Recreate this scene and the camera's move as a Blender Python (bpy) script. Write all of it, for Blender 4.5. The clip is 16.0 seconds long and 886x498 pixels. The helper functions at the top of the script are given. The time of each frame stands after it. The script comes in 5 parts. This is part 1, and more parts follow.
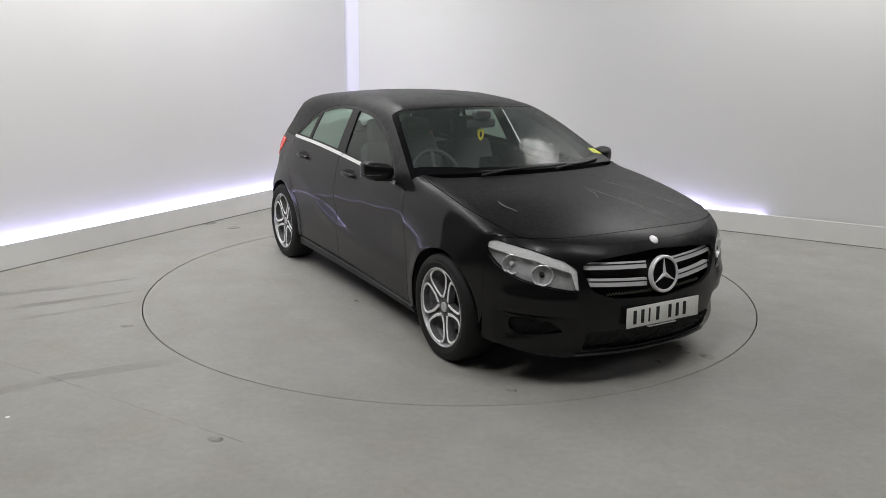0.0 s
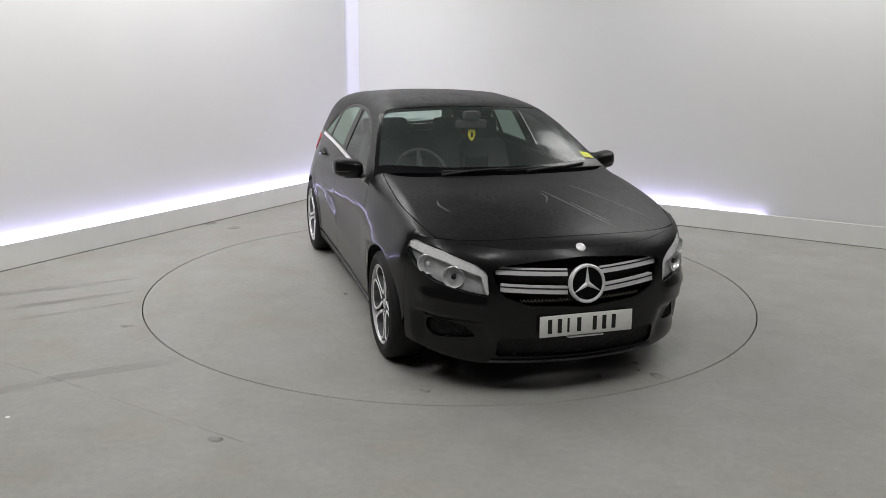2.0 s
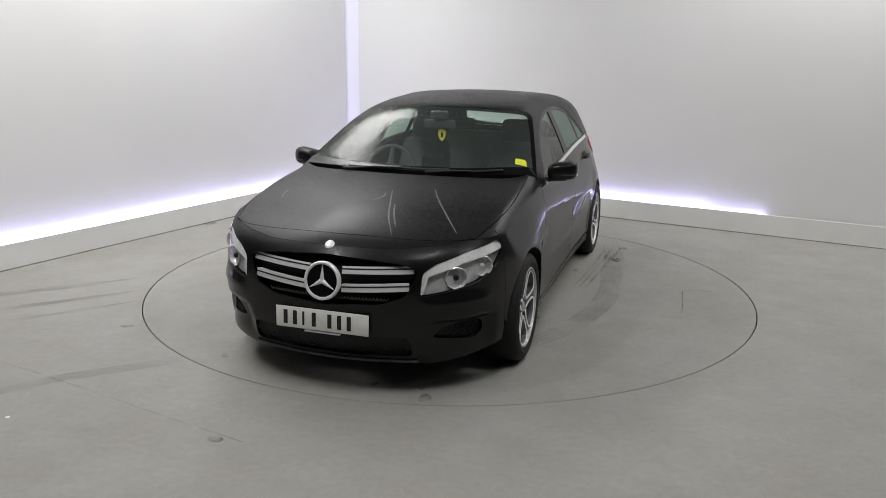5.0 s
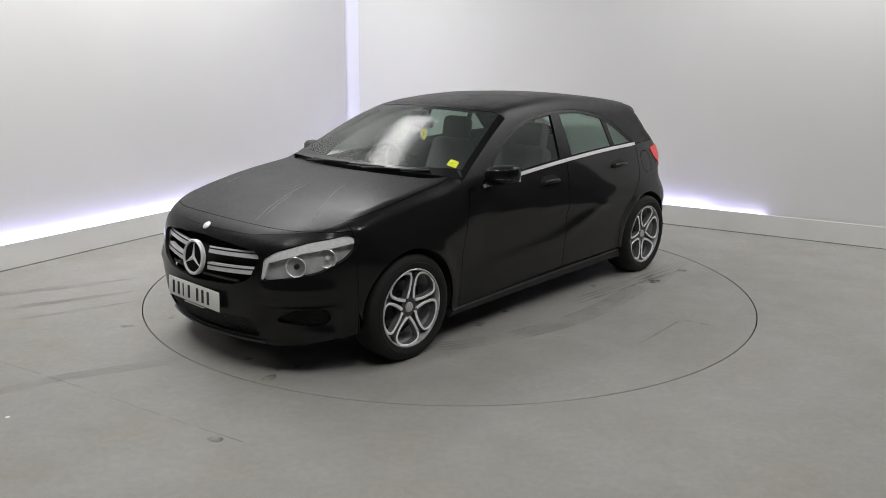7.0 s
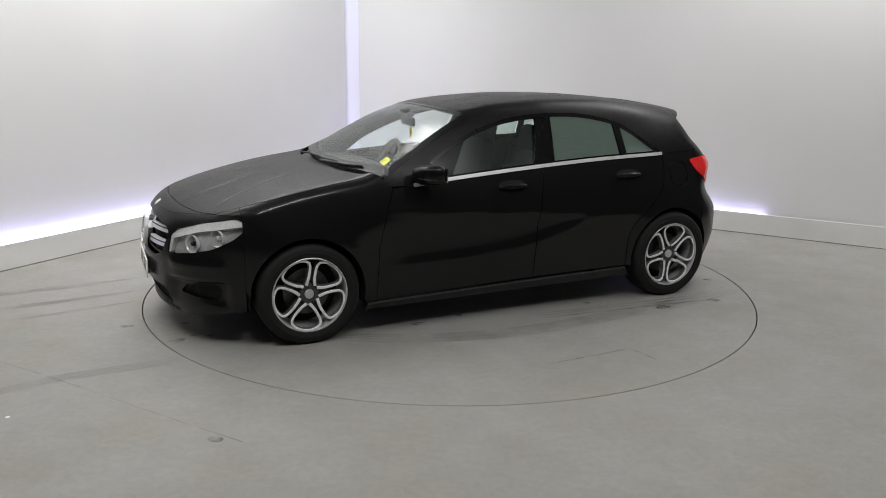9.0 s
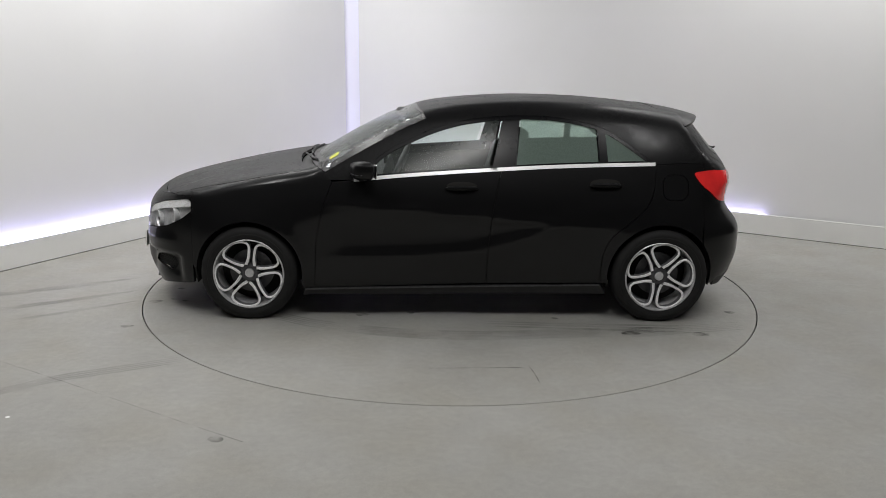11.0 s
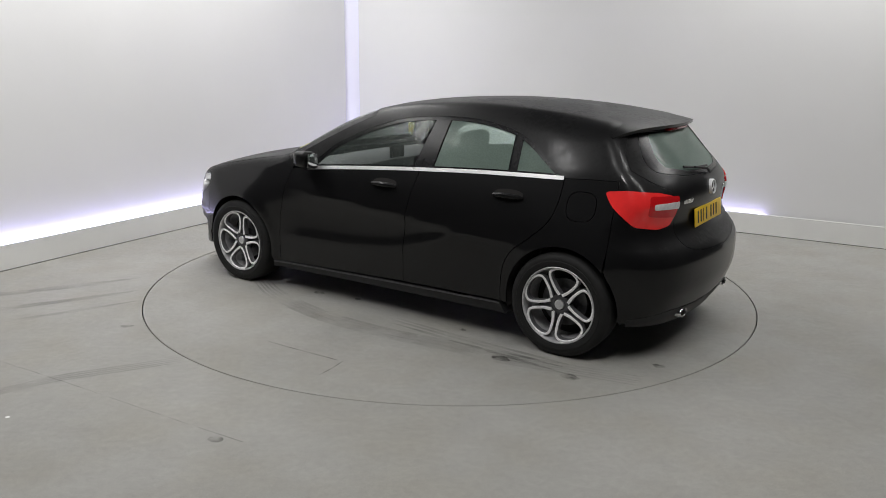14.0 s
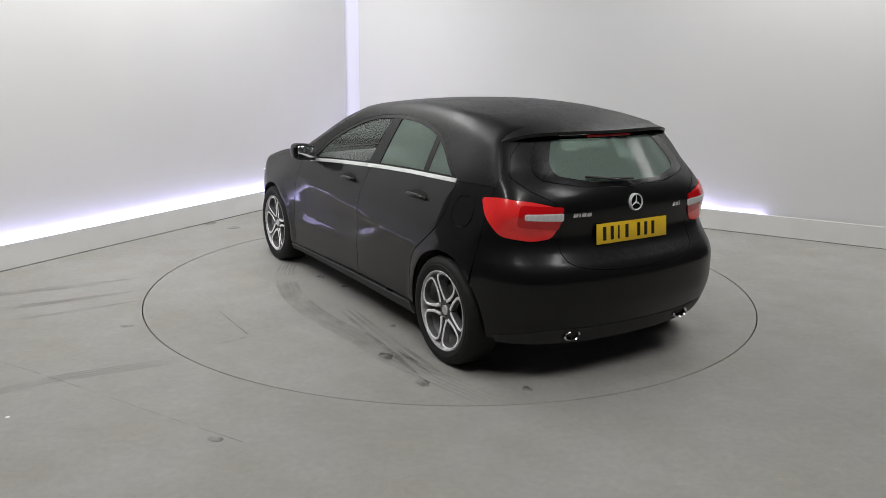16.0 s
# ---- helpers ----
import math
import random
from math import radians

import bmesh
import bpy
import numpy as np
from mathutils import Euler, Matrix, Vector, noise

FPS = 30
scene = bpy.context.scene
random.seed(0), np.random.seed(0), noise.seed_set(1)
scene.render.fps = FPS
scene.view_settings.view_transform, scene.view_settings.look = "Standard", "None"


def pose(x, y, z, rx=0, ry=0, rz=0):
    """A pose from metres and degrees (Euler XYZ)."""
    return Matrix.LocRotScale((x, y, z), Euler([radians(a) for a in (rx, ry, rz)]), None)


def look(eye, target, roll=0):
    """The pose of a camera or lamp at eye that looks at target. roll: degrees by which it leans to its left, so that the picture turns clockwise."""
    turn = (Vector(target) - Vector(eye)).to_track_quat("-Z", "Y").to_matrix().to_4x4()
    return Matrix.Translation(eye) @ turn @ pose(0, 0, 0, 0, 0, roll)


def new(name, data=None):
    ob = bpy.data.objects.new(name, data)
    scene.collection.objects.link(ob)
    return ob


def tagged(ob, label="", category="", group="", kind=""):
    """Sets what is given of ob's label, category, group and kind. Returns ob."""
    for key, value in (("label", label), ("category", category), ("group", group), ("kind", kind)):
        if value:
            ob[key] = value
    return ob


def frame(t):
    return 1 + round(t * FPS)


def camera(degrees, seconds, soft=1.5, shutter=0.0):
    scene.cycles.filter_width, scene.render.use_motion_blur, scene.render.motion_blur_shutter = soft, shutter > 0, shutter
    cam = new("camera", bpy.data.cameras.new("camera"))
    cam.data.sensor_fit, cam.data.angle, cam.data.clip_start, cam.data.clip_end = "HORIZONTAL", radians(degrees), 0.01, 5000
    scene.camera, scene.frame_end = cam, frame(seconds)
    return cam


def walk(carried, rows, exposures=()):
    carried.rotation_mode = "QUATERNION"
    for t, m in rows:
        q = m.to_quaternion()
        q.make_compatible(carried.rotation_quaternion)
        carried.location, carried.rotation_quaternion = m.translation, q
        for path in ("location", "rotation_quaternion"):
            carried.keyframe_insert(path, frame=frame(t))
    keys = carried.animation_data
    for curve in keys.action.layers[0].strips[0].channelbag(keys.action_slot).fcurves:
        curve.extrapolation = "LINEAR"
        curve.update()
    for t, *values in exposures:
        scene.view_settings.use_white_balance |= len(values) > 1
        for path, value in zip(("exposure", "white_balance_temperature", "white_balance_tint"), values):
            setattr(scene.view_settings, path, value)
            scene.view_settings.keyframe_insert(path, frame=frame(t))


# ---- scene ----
EYE = (0.0, -5.991, 1.751)
AIM = (-0.0494, -0.1684, 0.3039)
cam = camera(57.6, 16.0, soft=0.8)
STILL = look(EYE, AIM, 0.69)
walk(cam, [(0.0, STILL), (16.0, STILL)])

# ---- room plan: the far corner and the two walls that meet in it ----
CORNER = Vector((-1.23, 4.22, 0.0))
ALONG_LEFT = Vector((-0.489, -0.872, 0.0)).normalized()
ALONG_RIGHT = Vector((0.872, -0.489, 0.0)).normalized()
LEFT_LENGTH, RIGHT_LENGTH, ROOM_HEIGHT, WALL_TOP = 11.0, 10.0, 4.2, 3.8
WHITE_LEFT, WHITE_RIGHT = 5.1, 6.6  # how far the white panels reach from the corner
RADIUS = 2.2275


def plan(a, b, z=0.0):
    """A point a metres along the left wall and b along the right one."""
    return CORNER + ALONG_LEFT * a + ALONG_RIGHT * b + Vector((0, 0, z))


# ---- world and lights ----
world = bpy.data.worlds.new("world")
world.use_nodes = True
world.node_tree.nodes["Background"].inputs[0].default_value = (0.8, 0.85, 1.0, 1)
world.node_tree.nodes["Background"].inputs[1].default_value = 0.03
scene.world = world
scene.view_settings.exposure = 0.0


def area_light(name, a, b, z, sa, sb, power, color):
    data = bpy.data.lights.new(name, "AREA")
    data.shape, data.size, data.size_y, data.energy, data.color = "RECTANGLE", sa, sb, power, color
    ob = new(name, data)
    x = ALONG_LEFT
    m = Matrix((x, Vector((0, 0, 1)).cross(x), Vector((0, 0, 1)))).transposed().to_4x4()
    ob.matrix_world = Matrix.Translation(plan(a, b, z)) @ m
    return ob


# ---- materials ----
def material(name, color, rough=0.5, metal=0.0, coat=0.0, noise_scale=0.0, noise_amount=0.15, bump=0.0, bump_scale=200.0, rough_amount=0.0, **extra):
    mat = bpy.data.materials.new(name)
    mat.use_nodes = True
    nt = mat.node_tree
    b = nt.nodes["Principled BSDF"]
    b.inputs["Base Color"].default_value = (*color, 1)
    b.inputs["Roughness"].default_value = rough
    b.inputs["Metallic"].default_value = metal
    b.inputs["Coat Weight"].default_value = coat
    b.inputs["Coat Roughness"].default_value = 0.04
    for key, value in extra.items():
        b.inputs[key.replace("_", " ")].default_value = value
    co = nt.nodes.new("ShaderNodeTexCoord")
    if noise_scale:
        n = nt.nodes.new("ShaderNodeTexNoise")
        n.inputs["Scale"].default_value, n.inputs["Detail"].default_value = noise_scale, 6
        nt.links.new(co.outputs["Object"], n.inputs["Vector"])
        ramp = nt.nodes.new("ShaderNodeMapRange")
        ramp.inputs["From Min"].default_value, ramp.inputs["From Max"].default_value = 0.3, 0.7
        ramp.inputs["To Min"].default_value, ramp.inputs["To Max"].default_value = 1 - noise_amount, 1 + noise_amount
        nt.links.new(n.outputs["Fac"], ramp.inputs["Value"])
        mul = nt.nodes.new("ShaderNodeVectorMath")
        mul.operation = "SCALE"
        mul.inputs[0].default_value = color
        nt.links.new(ramp.outputs[0], mul.inputs["Scale"])
        nt.links.new(mul.outputs[0], b.inputs["Base Color"])
        if rough_amount:
            r2 = nt.nodes.new("ShaderNodeMapRange")
            r2.inputs["From Min"].default_value, r2.inputs["From Max"].default_value = 0.3, 0.7
            r2.inputs["To Min"].default_value, r2.inputs["To Max"].default_value = rough - rough_amount, rough + rough_amount
            nt.links.new(n.outputs["Fac"], r2.inputs["Value"])
            nt.links.new(r2.outputs[0], b.inputs["Roughness"])
    if bump:
        n2 = nt.nodes.new("ShaderNodeTexNoise")
        n2.inputs["Scale"].default_value, n2.inputs["Detail"].default_value = bump_scale, 4
        nt.links.new(co.outputs["Object"], n2.inputs["Vector"])
        bp = nt.nodes.new("ShaderNodeBump")
        bp.inputs["Strength"].default_value, bp.inputs["Distance"].default_value = bump, 0.002
        nt.links.new(n2.outputs["Fac"], bp.inputs["Height"])
        nt.links.new(bp.outputs[0], b.inputs["Normal"])
    return mat


def glowing(name, color, strength):
    mat = bpy.data.materials.new(name)
    mat.use_nodes = True
    b = mat.node_tree.nodes["Principled BSDF"]
    b.inputs["Base Color"].default_value = (*color, 1)
    b.inputs["Emission Color"].default_value = (*color, 1)
    b.inputs["Emission Strength"].default_value = strength
    return mat


WALL = material("wall_paint", (0.78, 0.78, 0.78), 0.7, noise_scale=0.8, noise_amount=0.02, bump=0.05, bump_scale=400)
SKIRT = material("skirting_paint", (0.80, 0.80, 0.78), 0.5, noise_scale=3, noise_amount=0.03)
HALL = material("hall_paint", (0.05, 0.05, 0.05), 0.8, noise_scale=2, noise_amount=0.1)


def concrete(name, seed):
    """Grey floor paint: broad cloudy wear, small mottling, fine grain and pale scratches."""
    mat = bpy.data.materials.new(name)
    mat.use_nodes = True
    nt = mat.node_tree
    b = nt.nodes["Principled BSDF"]
    co = nt.nodes.new("ShaderNodeTexCoord")
    mp = nt.nodes.new("ShaderNodeMapping")
    mp.inputs["Location"].default_value = (seed * 3.1, seed * 1.7, 0)
    nt.links.new(co.outputs["Object"], mp.inputs["Vector"])
    total = None
    for scale, detail, amount in ((0.9, 3, 0.06), (5.0, 6, 0.05), (28.0, 4, 0.07), (160.0, 2, 0.14), (420.0, 2, 0.12)):
        n = nt.nodes.new("ShaderNodeTexNoise")
        n.inputs["Scale"].default_value, n.inputs["Detail"].default_value = scale, detail
        nt.links.new(mp.outputs[0], n.inputs["Vector"])
        mr = nt.nodes.new("ShaderNodeMapRange")
        mr.inputs["From Min"].default_value, mr.inputs["From Max"].default_value = 0.25, 0.75
        mr.inputs["To Min"].default_value, mr.inputs["To Max"].default_value = 1 - amount, 1 + amount
        nt.links.new(n.outputs["Fac"], mr.inputs["Value"])
        if total is None:
            total = mr.outputs[0]
        else:
            m = nt.nodes.new("ShaderNodeMath")
            m.operation = "MULTIPLY"
            nt.links.new(total, m.inputs[0])
            nt.links.new(mr.outputs[0], m.inputs[1])
            total = m.outputs[0]
    # warm stains
    n = nt.nodes.new("ShaderNodeTexNoise")
    n.inputs["Scale"].default_value, n.inputs["Detail"].default_value = 2.2, 7
    nt.links.new(mp.outputs[0], n.inputs["Vector"])
    ramp = nt.nodes.new("ShaderNodeValToRGB")
    ramp.color_ramp.elements[0].position, ramp.color_ramp.elements[1].position = 0.42, 0.68
    ramp.color_ramp.elements[0].color, ramp.color_ramp.elements[1].color = (0.302, 0.298, 0.279, 1), (0.289, 0.280, 0.252, 1)
    nt.links.new(n.outputs["Fac"], ramp.inputs[0])
    sc = nt.nodes.new("ShaderNodeVectorMath")
    sc.operation = "SCALE"
    nt.links.new(ramp.outputs[0], sc.inputs[0])
    nt.links.new(total, sc.inputs["Scale"])
    nt.links.new(sc.outputs[0], b.inputs["Base Color"])
    mr = nt.nodes.new("ShaderNodeMapRange")
    mr.inputs["To Min"].default_value, mr.inputs["To Max"].default_value = 0.58, 0.74
    b.inputs["Specular IOR Level"].default_value = 0.3
    nt.links.new(n.outputs["Fac"], mr.inputs["Value"])
    nt.links.new(mr.outputs[0], b.inputs["Roughness"])
    bp = nt.nodes.new("ShaderNodeBump")
    bp.inputs["Strength"].default_value, bp.inputs["Distance"].default_value = 0.12, 0.003
    nt.links.new(total, bp.inputs["Height"])
    nt.links.new(bp.outputs[0], b.inputs["Normal"])
    return mat


FLOOR = concrete("painted_concrete", 0)
DISC = concrete("turntable_paint", 5)
PIT = material("dark_gap", (0.012, 0.011, 0.01), 0.9)
LED = glowing("led_strip", (0.60, 0.56, 1.0), 11.5)
LED_END = glowing("led_strip_end", (0.60, 0.56, 1.0), 4.0)
LED_DIM = glowing("corner_diffuser", (0.86, 0.86, 1.0), 0.10)


def car_paint(name, dust_lift_from, dust_lift_to):
    """Black metallic paint under clear lacquer, with a film of dried-on dirt where it faces up, also paler there for
    the light from above.
    """
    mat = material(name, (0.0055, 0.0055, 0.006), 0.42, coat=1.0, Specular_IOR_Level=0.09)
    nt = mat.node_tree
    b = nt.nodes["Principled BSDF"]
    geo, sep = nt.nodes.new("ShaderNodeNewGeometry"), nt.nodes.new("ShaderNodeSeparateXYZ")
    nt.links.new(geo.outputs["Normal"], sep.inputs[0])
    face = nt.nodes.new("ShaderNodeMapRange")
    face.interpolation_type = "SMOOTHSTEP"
    face.inputs["From Min"].default_value, face.inputs["From Max"].default_value = dust_lift_from, dust_lift_to
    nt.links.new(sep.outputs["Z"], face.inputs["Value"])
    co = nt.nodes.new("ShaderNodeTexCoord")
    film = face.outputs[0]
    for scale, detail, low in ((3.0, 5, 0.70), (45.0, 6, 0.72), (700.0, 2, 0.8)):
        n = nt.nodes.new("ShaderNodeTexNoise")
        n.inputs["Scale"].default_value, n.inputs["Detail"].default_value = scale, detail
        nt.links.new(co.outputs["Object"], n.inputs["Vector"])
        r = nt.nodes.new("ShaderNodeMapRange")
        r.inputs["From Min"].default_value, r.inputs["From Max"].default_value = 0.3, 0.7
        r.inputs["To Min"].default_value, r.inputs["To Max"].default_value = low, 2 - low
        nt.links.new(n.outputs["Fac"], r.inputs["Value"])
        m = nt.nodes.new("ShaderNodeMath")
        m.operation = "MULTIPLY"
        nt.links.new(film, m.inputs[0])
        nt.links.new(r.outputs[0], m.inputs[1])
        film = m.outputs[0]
    for key, clean, dust_haze in (("Coat Roughness", 0.035, 0.30), ("Coat Weight", 0.58, 0.12)):
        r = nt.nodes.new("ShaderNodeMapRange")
        r.inputs["To Min"].default_value, r.inputs["To Max"].default_value = clean, dust_haze
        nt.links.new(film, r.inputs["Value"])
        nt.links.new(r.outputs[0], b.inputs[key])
    # upward faces get a paler base, which also stands for light from above
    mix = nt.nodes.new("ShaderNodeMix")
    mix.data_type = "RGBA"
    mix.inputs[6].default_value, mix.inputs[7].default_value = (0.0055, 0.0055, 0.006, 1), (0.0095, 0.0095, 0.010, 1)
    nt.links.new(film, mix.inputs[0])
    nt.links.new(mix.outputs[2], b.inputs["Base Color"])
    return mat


PAINT = car_paint("black_metallic_paint", 0.30, 0.75)
PAINT_TOP = car_paint("dusty_lifted_black_paint", 0.10, 0.55)
GLASS = bpy.data.materials.new("tinted_glass")
TRIM = material("black_plastic", (0.012, 0.012, 0.013), 0.55, noise_scale=30, noise_amount=0.2)
GLOSS = material("gloss_black_trim", (0.006, 0.006, 0.007), 0.24, noise_scale=12, noise_amount=0.2, Specular_IOR_Level=0.2)
RUBBER = material("tyre_rubber", (0.0045, 0.0045, 0.0045), 0.75, noise_scale=20, noise_amount=0.3)
ALLOY = material("machined_alloy", (0.94, 0.94, 0.94), 0.45, 0.08, noise_scale=40, noise_amount=0.1)
ALLOY_RIM = material("rim_alloy", (0.60, 0.60, 0.61), 0.36, 0.4, noise_scale=40, noise_amount=0.15)
ALLOY_SIDE = material("grey_spoke_side", (0.24, 0.24, 0.25), 0.4, 0.5, noise_scale=40, noise_amount=0.2)
ALLOY_DARK = material("grey_alloy", (0.10, 0.10, 0.105), 0.4, 0.7, noise_scale=40, noise_amount=0.2)
CHROME = material("chrome", (0.82, 0.82, 0.83), 0.12, 1.0)
SATIN = material("satin_silver", (0.84, 0.84, 0.85), 0.38, 0.25)
BELT = material("brushed_bright_strip", (0.88, 0.88, 0.88), 0.35, 0.45)
RED = material("red_lens", (0.93, 0.035, 0.035), 0.2, coat=0.5, noise_scale=14, noise_amount=0.08)
RED_DEEP = material("inner_red_lens", (0.62, 0.008, 0.012), 0.15, coat=0.5)
INTERIOR = material("cabin_plastic", (0.055, 0.055, 0.058), 0.6, noise_scale=40, noise_amount=0.2)
FABRIC = material("seat_fabric", (0.08, 0.08, 0.083), 0.9, noise_scale=90, noise_amount=0.3)


def glass_setup(mat, tint, fac, haze_share=0.02, drops=0.0, blur=0.03, haze_color=(0.52, 0.62, 0.57)):
    mat.use_nodes = True
    nt = mat.node_tree
    nt.nodes.clear()
    out = nt.nodes.new("ShaderNodeOutputMaterial")
    mix = nt.nodes.new("ShaderNodeMixShader")
    clear = nt.nodes.new("ShaderNodeBsdfTransparent")
    gloss = nt.nodes.new("ShaderNodeBsdfGlossy")
    fres = nt.nodes.new("ShaderNodeFresnel")
    fres.inputs["IOR"].default_value = fac
    clear.inputs[0].default_value = (*tint, 1)
    gloss.inputs["Roughness"].default_value = blur
    nt.links.new(fres.outputs[0], mix.inputs[0])
    nt.links.new(clear.outputs[0], mix.inputs[1])
    nt.links.new(gloss.outputs[0], mix.inputs[2])
    film = nt.nodes.new("ShaderNodeMixShader")
    film.inputs[0].default_value = 0.5
    for k, kind in ((1, "ShaderNodeBsdfDiffuse"), (2, "ShaderNodeBsdfTranslucent")):
        haze = nt.nodes.new(kind)
        haze.inputs[0].default_value = (*haze_color, 1)
        nt.links.new(haze.outputs[0], film.inputs[k])
    dust_haze = nt.nodes.new("ShaderNodeMixShader")
    dust_haze.inputs[0].default_value = haze_share
    if drops:
        # mist that gathers in drops and runs
        co = nt.nodes.new("ShaderNodeTexCoord")
        n = nt.nodes.new("ShaderNodeTexNoise")
        n.inputs["Scale"].default_value, n.inputs["Detail"].default_value = drops, 8
        mr = nt.nodes.new("ShaderNodeMapRange")
        mr.inputs["From Min"].default_value, mr.inputs["From Max"].default_value = 0.35, 0.65
        mr.inputs["To Min"].default_value, mr.inputs["To Max"].default_value = haze_share * 0.92, haze_share * 1.08
        nt.links.new(co.outputs["Object"], n.inputs["Vector"])
        nt.links.new(n.outputs["Fac"], mr.inputs["Value"])
        nt.links.new(mr.outputs[0], dust_haze.inputs[0])
    nt.links.new(mix.outputs[0], dust_haze.inputs[1])
    nt.links.new(film.outputs[0], dust_haze.inputs[2])
    nt.links.new(dust_haze.outputs[0], out.inputs[0])


# pale haze on the front panes lifts their dark look like reflected light
glass_setup(GLASS, (0.90, 0.95, 0.93), 1.3, 0.105, 30.0, 0.17)
MISTED = bpy.data.materials.new("misted_glass")
glass_setup(MISTED, (0.84, 0.95, 0.90), 1.3, 0.48, 110.0, 0.14, (0.52, 0.68, 0.59))
INNER_FACE = bpy.data.materials.new("pane_inner_face")
INNER_FACE.use_nodes = True
INNER_FACE.node_tree.nodes.clear()
INNER_FACE.node_tree.links.new(INNER_FACE.node_tree.nodes.new("ShaderNodeBsdfTransparent").outputs[0], INNER_FACE.node_tree.nodes.new("ShaderNodeOutputMaterial").inputs[0])
LENS = bpy.data.materials.new("clear_lens")
glass_setup(LENS, (0.97, 0.97, 0.97), 1.25)
WHITE = material("white_reflector", (0.8, 0.8, 0.8), 0.25, noise_scale=60, noise_amount=0.1)
BOWL = material("reflector_bowl", (0.92, 0.92, 0.93), 0.28, 0.45)
LAMP_GREY = material("lamp_housing", (0.64, 0.64, 0.65), 0.35, 0.3, noise_scale=15, noise_amount=0.2)
PLATE_WHITE = material("white_plate", (0.86, 0.86, 0.82), 0.4, noise_scale=20, noise_amount=0.05)
PLATE_YELLOW = material("yellow_plate", (0.93, 0.60, 0.03), 0.4, noise_scale=20, noise_amount=0.05)
INK = material("black_print", (0.01, 0.01, 0.01), 0.5)
RED_DARK = material("dark_red_lens", (0.16, 0.004, 0.006), 0.15, coat=0.5)
STICKER = material("yellow_sticker", (0.72, 0.75, 0.03), 0.5, noise_scale=60, noise_amount=0.1)
PENNANT = material("yellow_card", (0.9, 0.78, 0.06), 0.6, noise_scale=60, noise_amount=0.1)
SCUFF_GLINT = material("pale_scuff_glint", (0.14, 0.14, 0.14), 0.6, noise_scale=60, noise_amount=0.5)
MESH_GREY = material("dusty_grille_mesh", (0.10, 0.095, 0.08), 0.6, noise_scale=50, noise_amount=0.3)
MESH = material("black_mesh", (0.010, 0.010, 0.010), 0.5, bump=1.0, bump_scale=90)


def mark_material(name, color, strength, scale):
    """A worn film on the floor, broken up by noise."""
    mat = bpy.data.materials.new(name)
    mat.use_nodes = True
    nt = mat.node_tree
    b = nt.nodes["Principled BSDF"]
    b.inputs["Base Color"].default_value, b.inputs["Roughness"].default_value = (*color, 1), 0.6
    co = nt.nodes.new("ShaderNodeTexCoord")
    n = nt.nodes.new("ShaderNodeTexNoise")
    n.inputs["Scale"].default_value, n.inputs["Detail"].default_value = scale, 8
    nt.links.new(co.outputs["Object"], n.inputs["Vector"])
    r = nt.nodes.new("ShaderNodeMapRange")
    r.inputs["From Min"].default_value, r.inputs["From Max"].default_value = 0.35, 0.75
    r.inputs["To Min"].default_value, r.inputs["To Max"].default_value = 0.0, strength
    nt.links.new(n.outputs["Fac"], r.inputs["Value"])
    nt.links.new(r.outputs[0], b.inputs["Alpha"])
    return mat


TYRE_MARK = mark_material("tyre_mark", (0.05, 0.05, 0.05), 0.30, 3.5)
STAIN = mark_material("oil_stain", (0.05, 0.045, 0.04), 0.7, 14)
CRACK = mark_material("floor_line", (0.10, 0.085, 0.06), 1.0, 12)
FAINT = mark_material("faint_floor_line", (0.15, 0.135, 0.11), 0.6, 9)
SPECK = material("white_speck", (0.8, 0.8, 0.78), 0.6)


# ---- mesh helpers ----
def part(name, bm, mat, parent=None, label="", smooth=True):
    me = bpy.data.meshes.new(name)
    bm.to_mesh(me)
    bm.free()
    me.materials.append(mat)
    if smooth:
        for p in me.polygons:
            p.use_smooth = True
        me.set_sharp_from_angle(angle=radians(35))
    ob = new(name, me)
    if parent:
        ob.parent = parent
    if label:
        tagged(ob, label)
    return ob


def box(bm, x0, x1, y0, y1, z0, z1, bevel=0.0, m=None):
    """Adds a box to bm, with its edges rounded by bevel."""
    made = bmesh.ops.create_cube(bm, size=1.0)
    vs = made["verts"]
    for v in vs:
        v.co = Vector(((x0 + x1) / 2 + v.co.x * (x1 - x0), (y0 + y1) / 2 + v.co.y * (y1 - y0), (z0 + z1) / 2 + v.co.z * (z1 - z0)))
    if bevel:
        es = list({e for v in vs for e in v.link_edges})
        vs = list({v for f in bmesh.ops.bevel(bm, geom=es, offset=bevel, segments=2, affect="EDGES", profile=0.5)["faces"] for v in f.verts} | {v for v in vs if v.is_valid})
    if m is not None:
        for v in vs:
            v.co = m @ v.co
    return vs


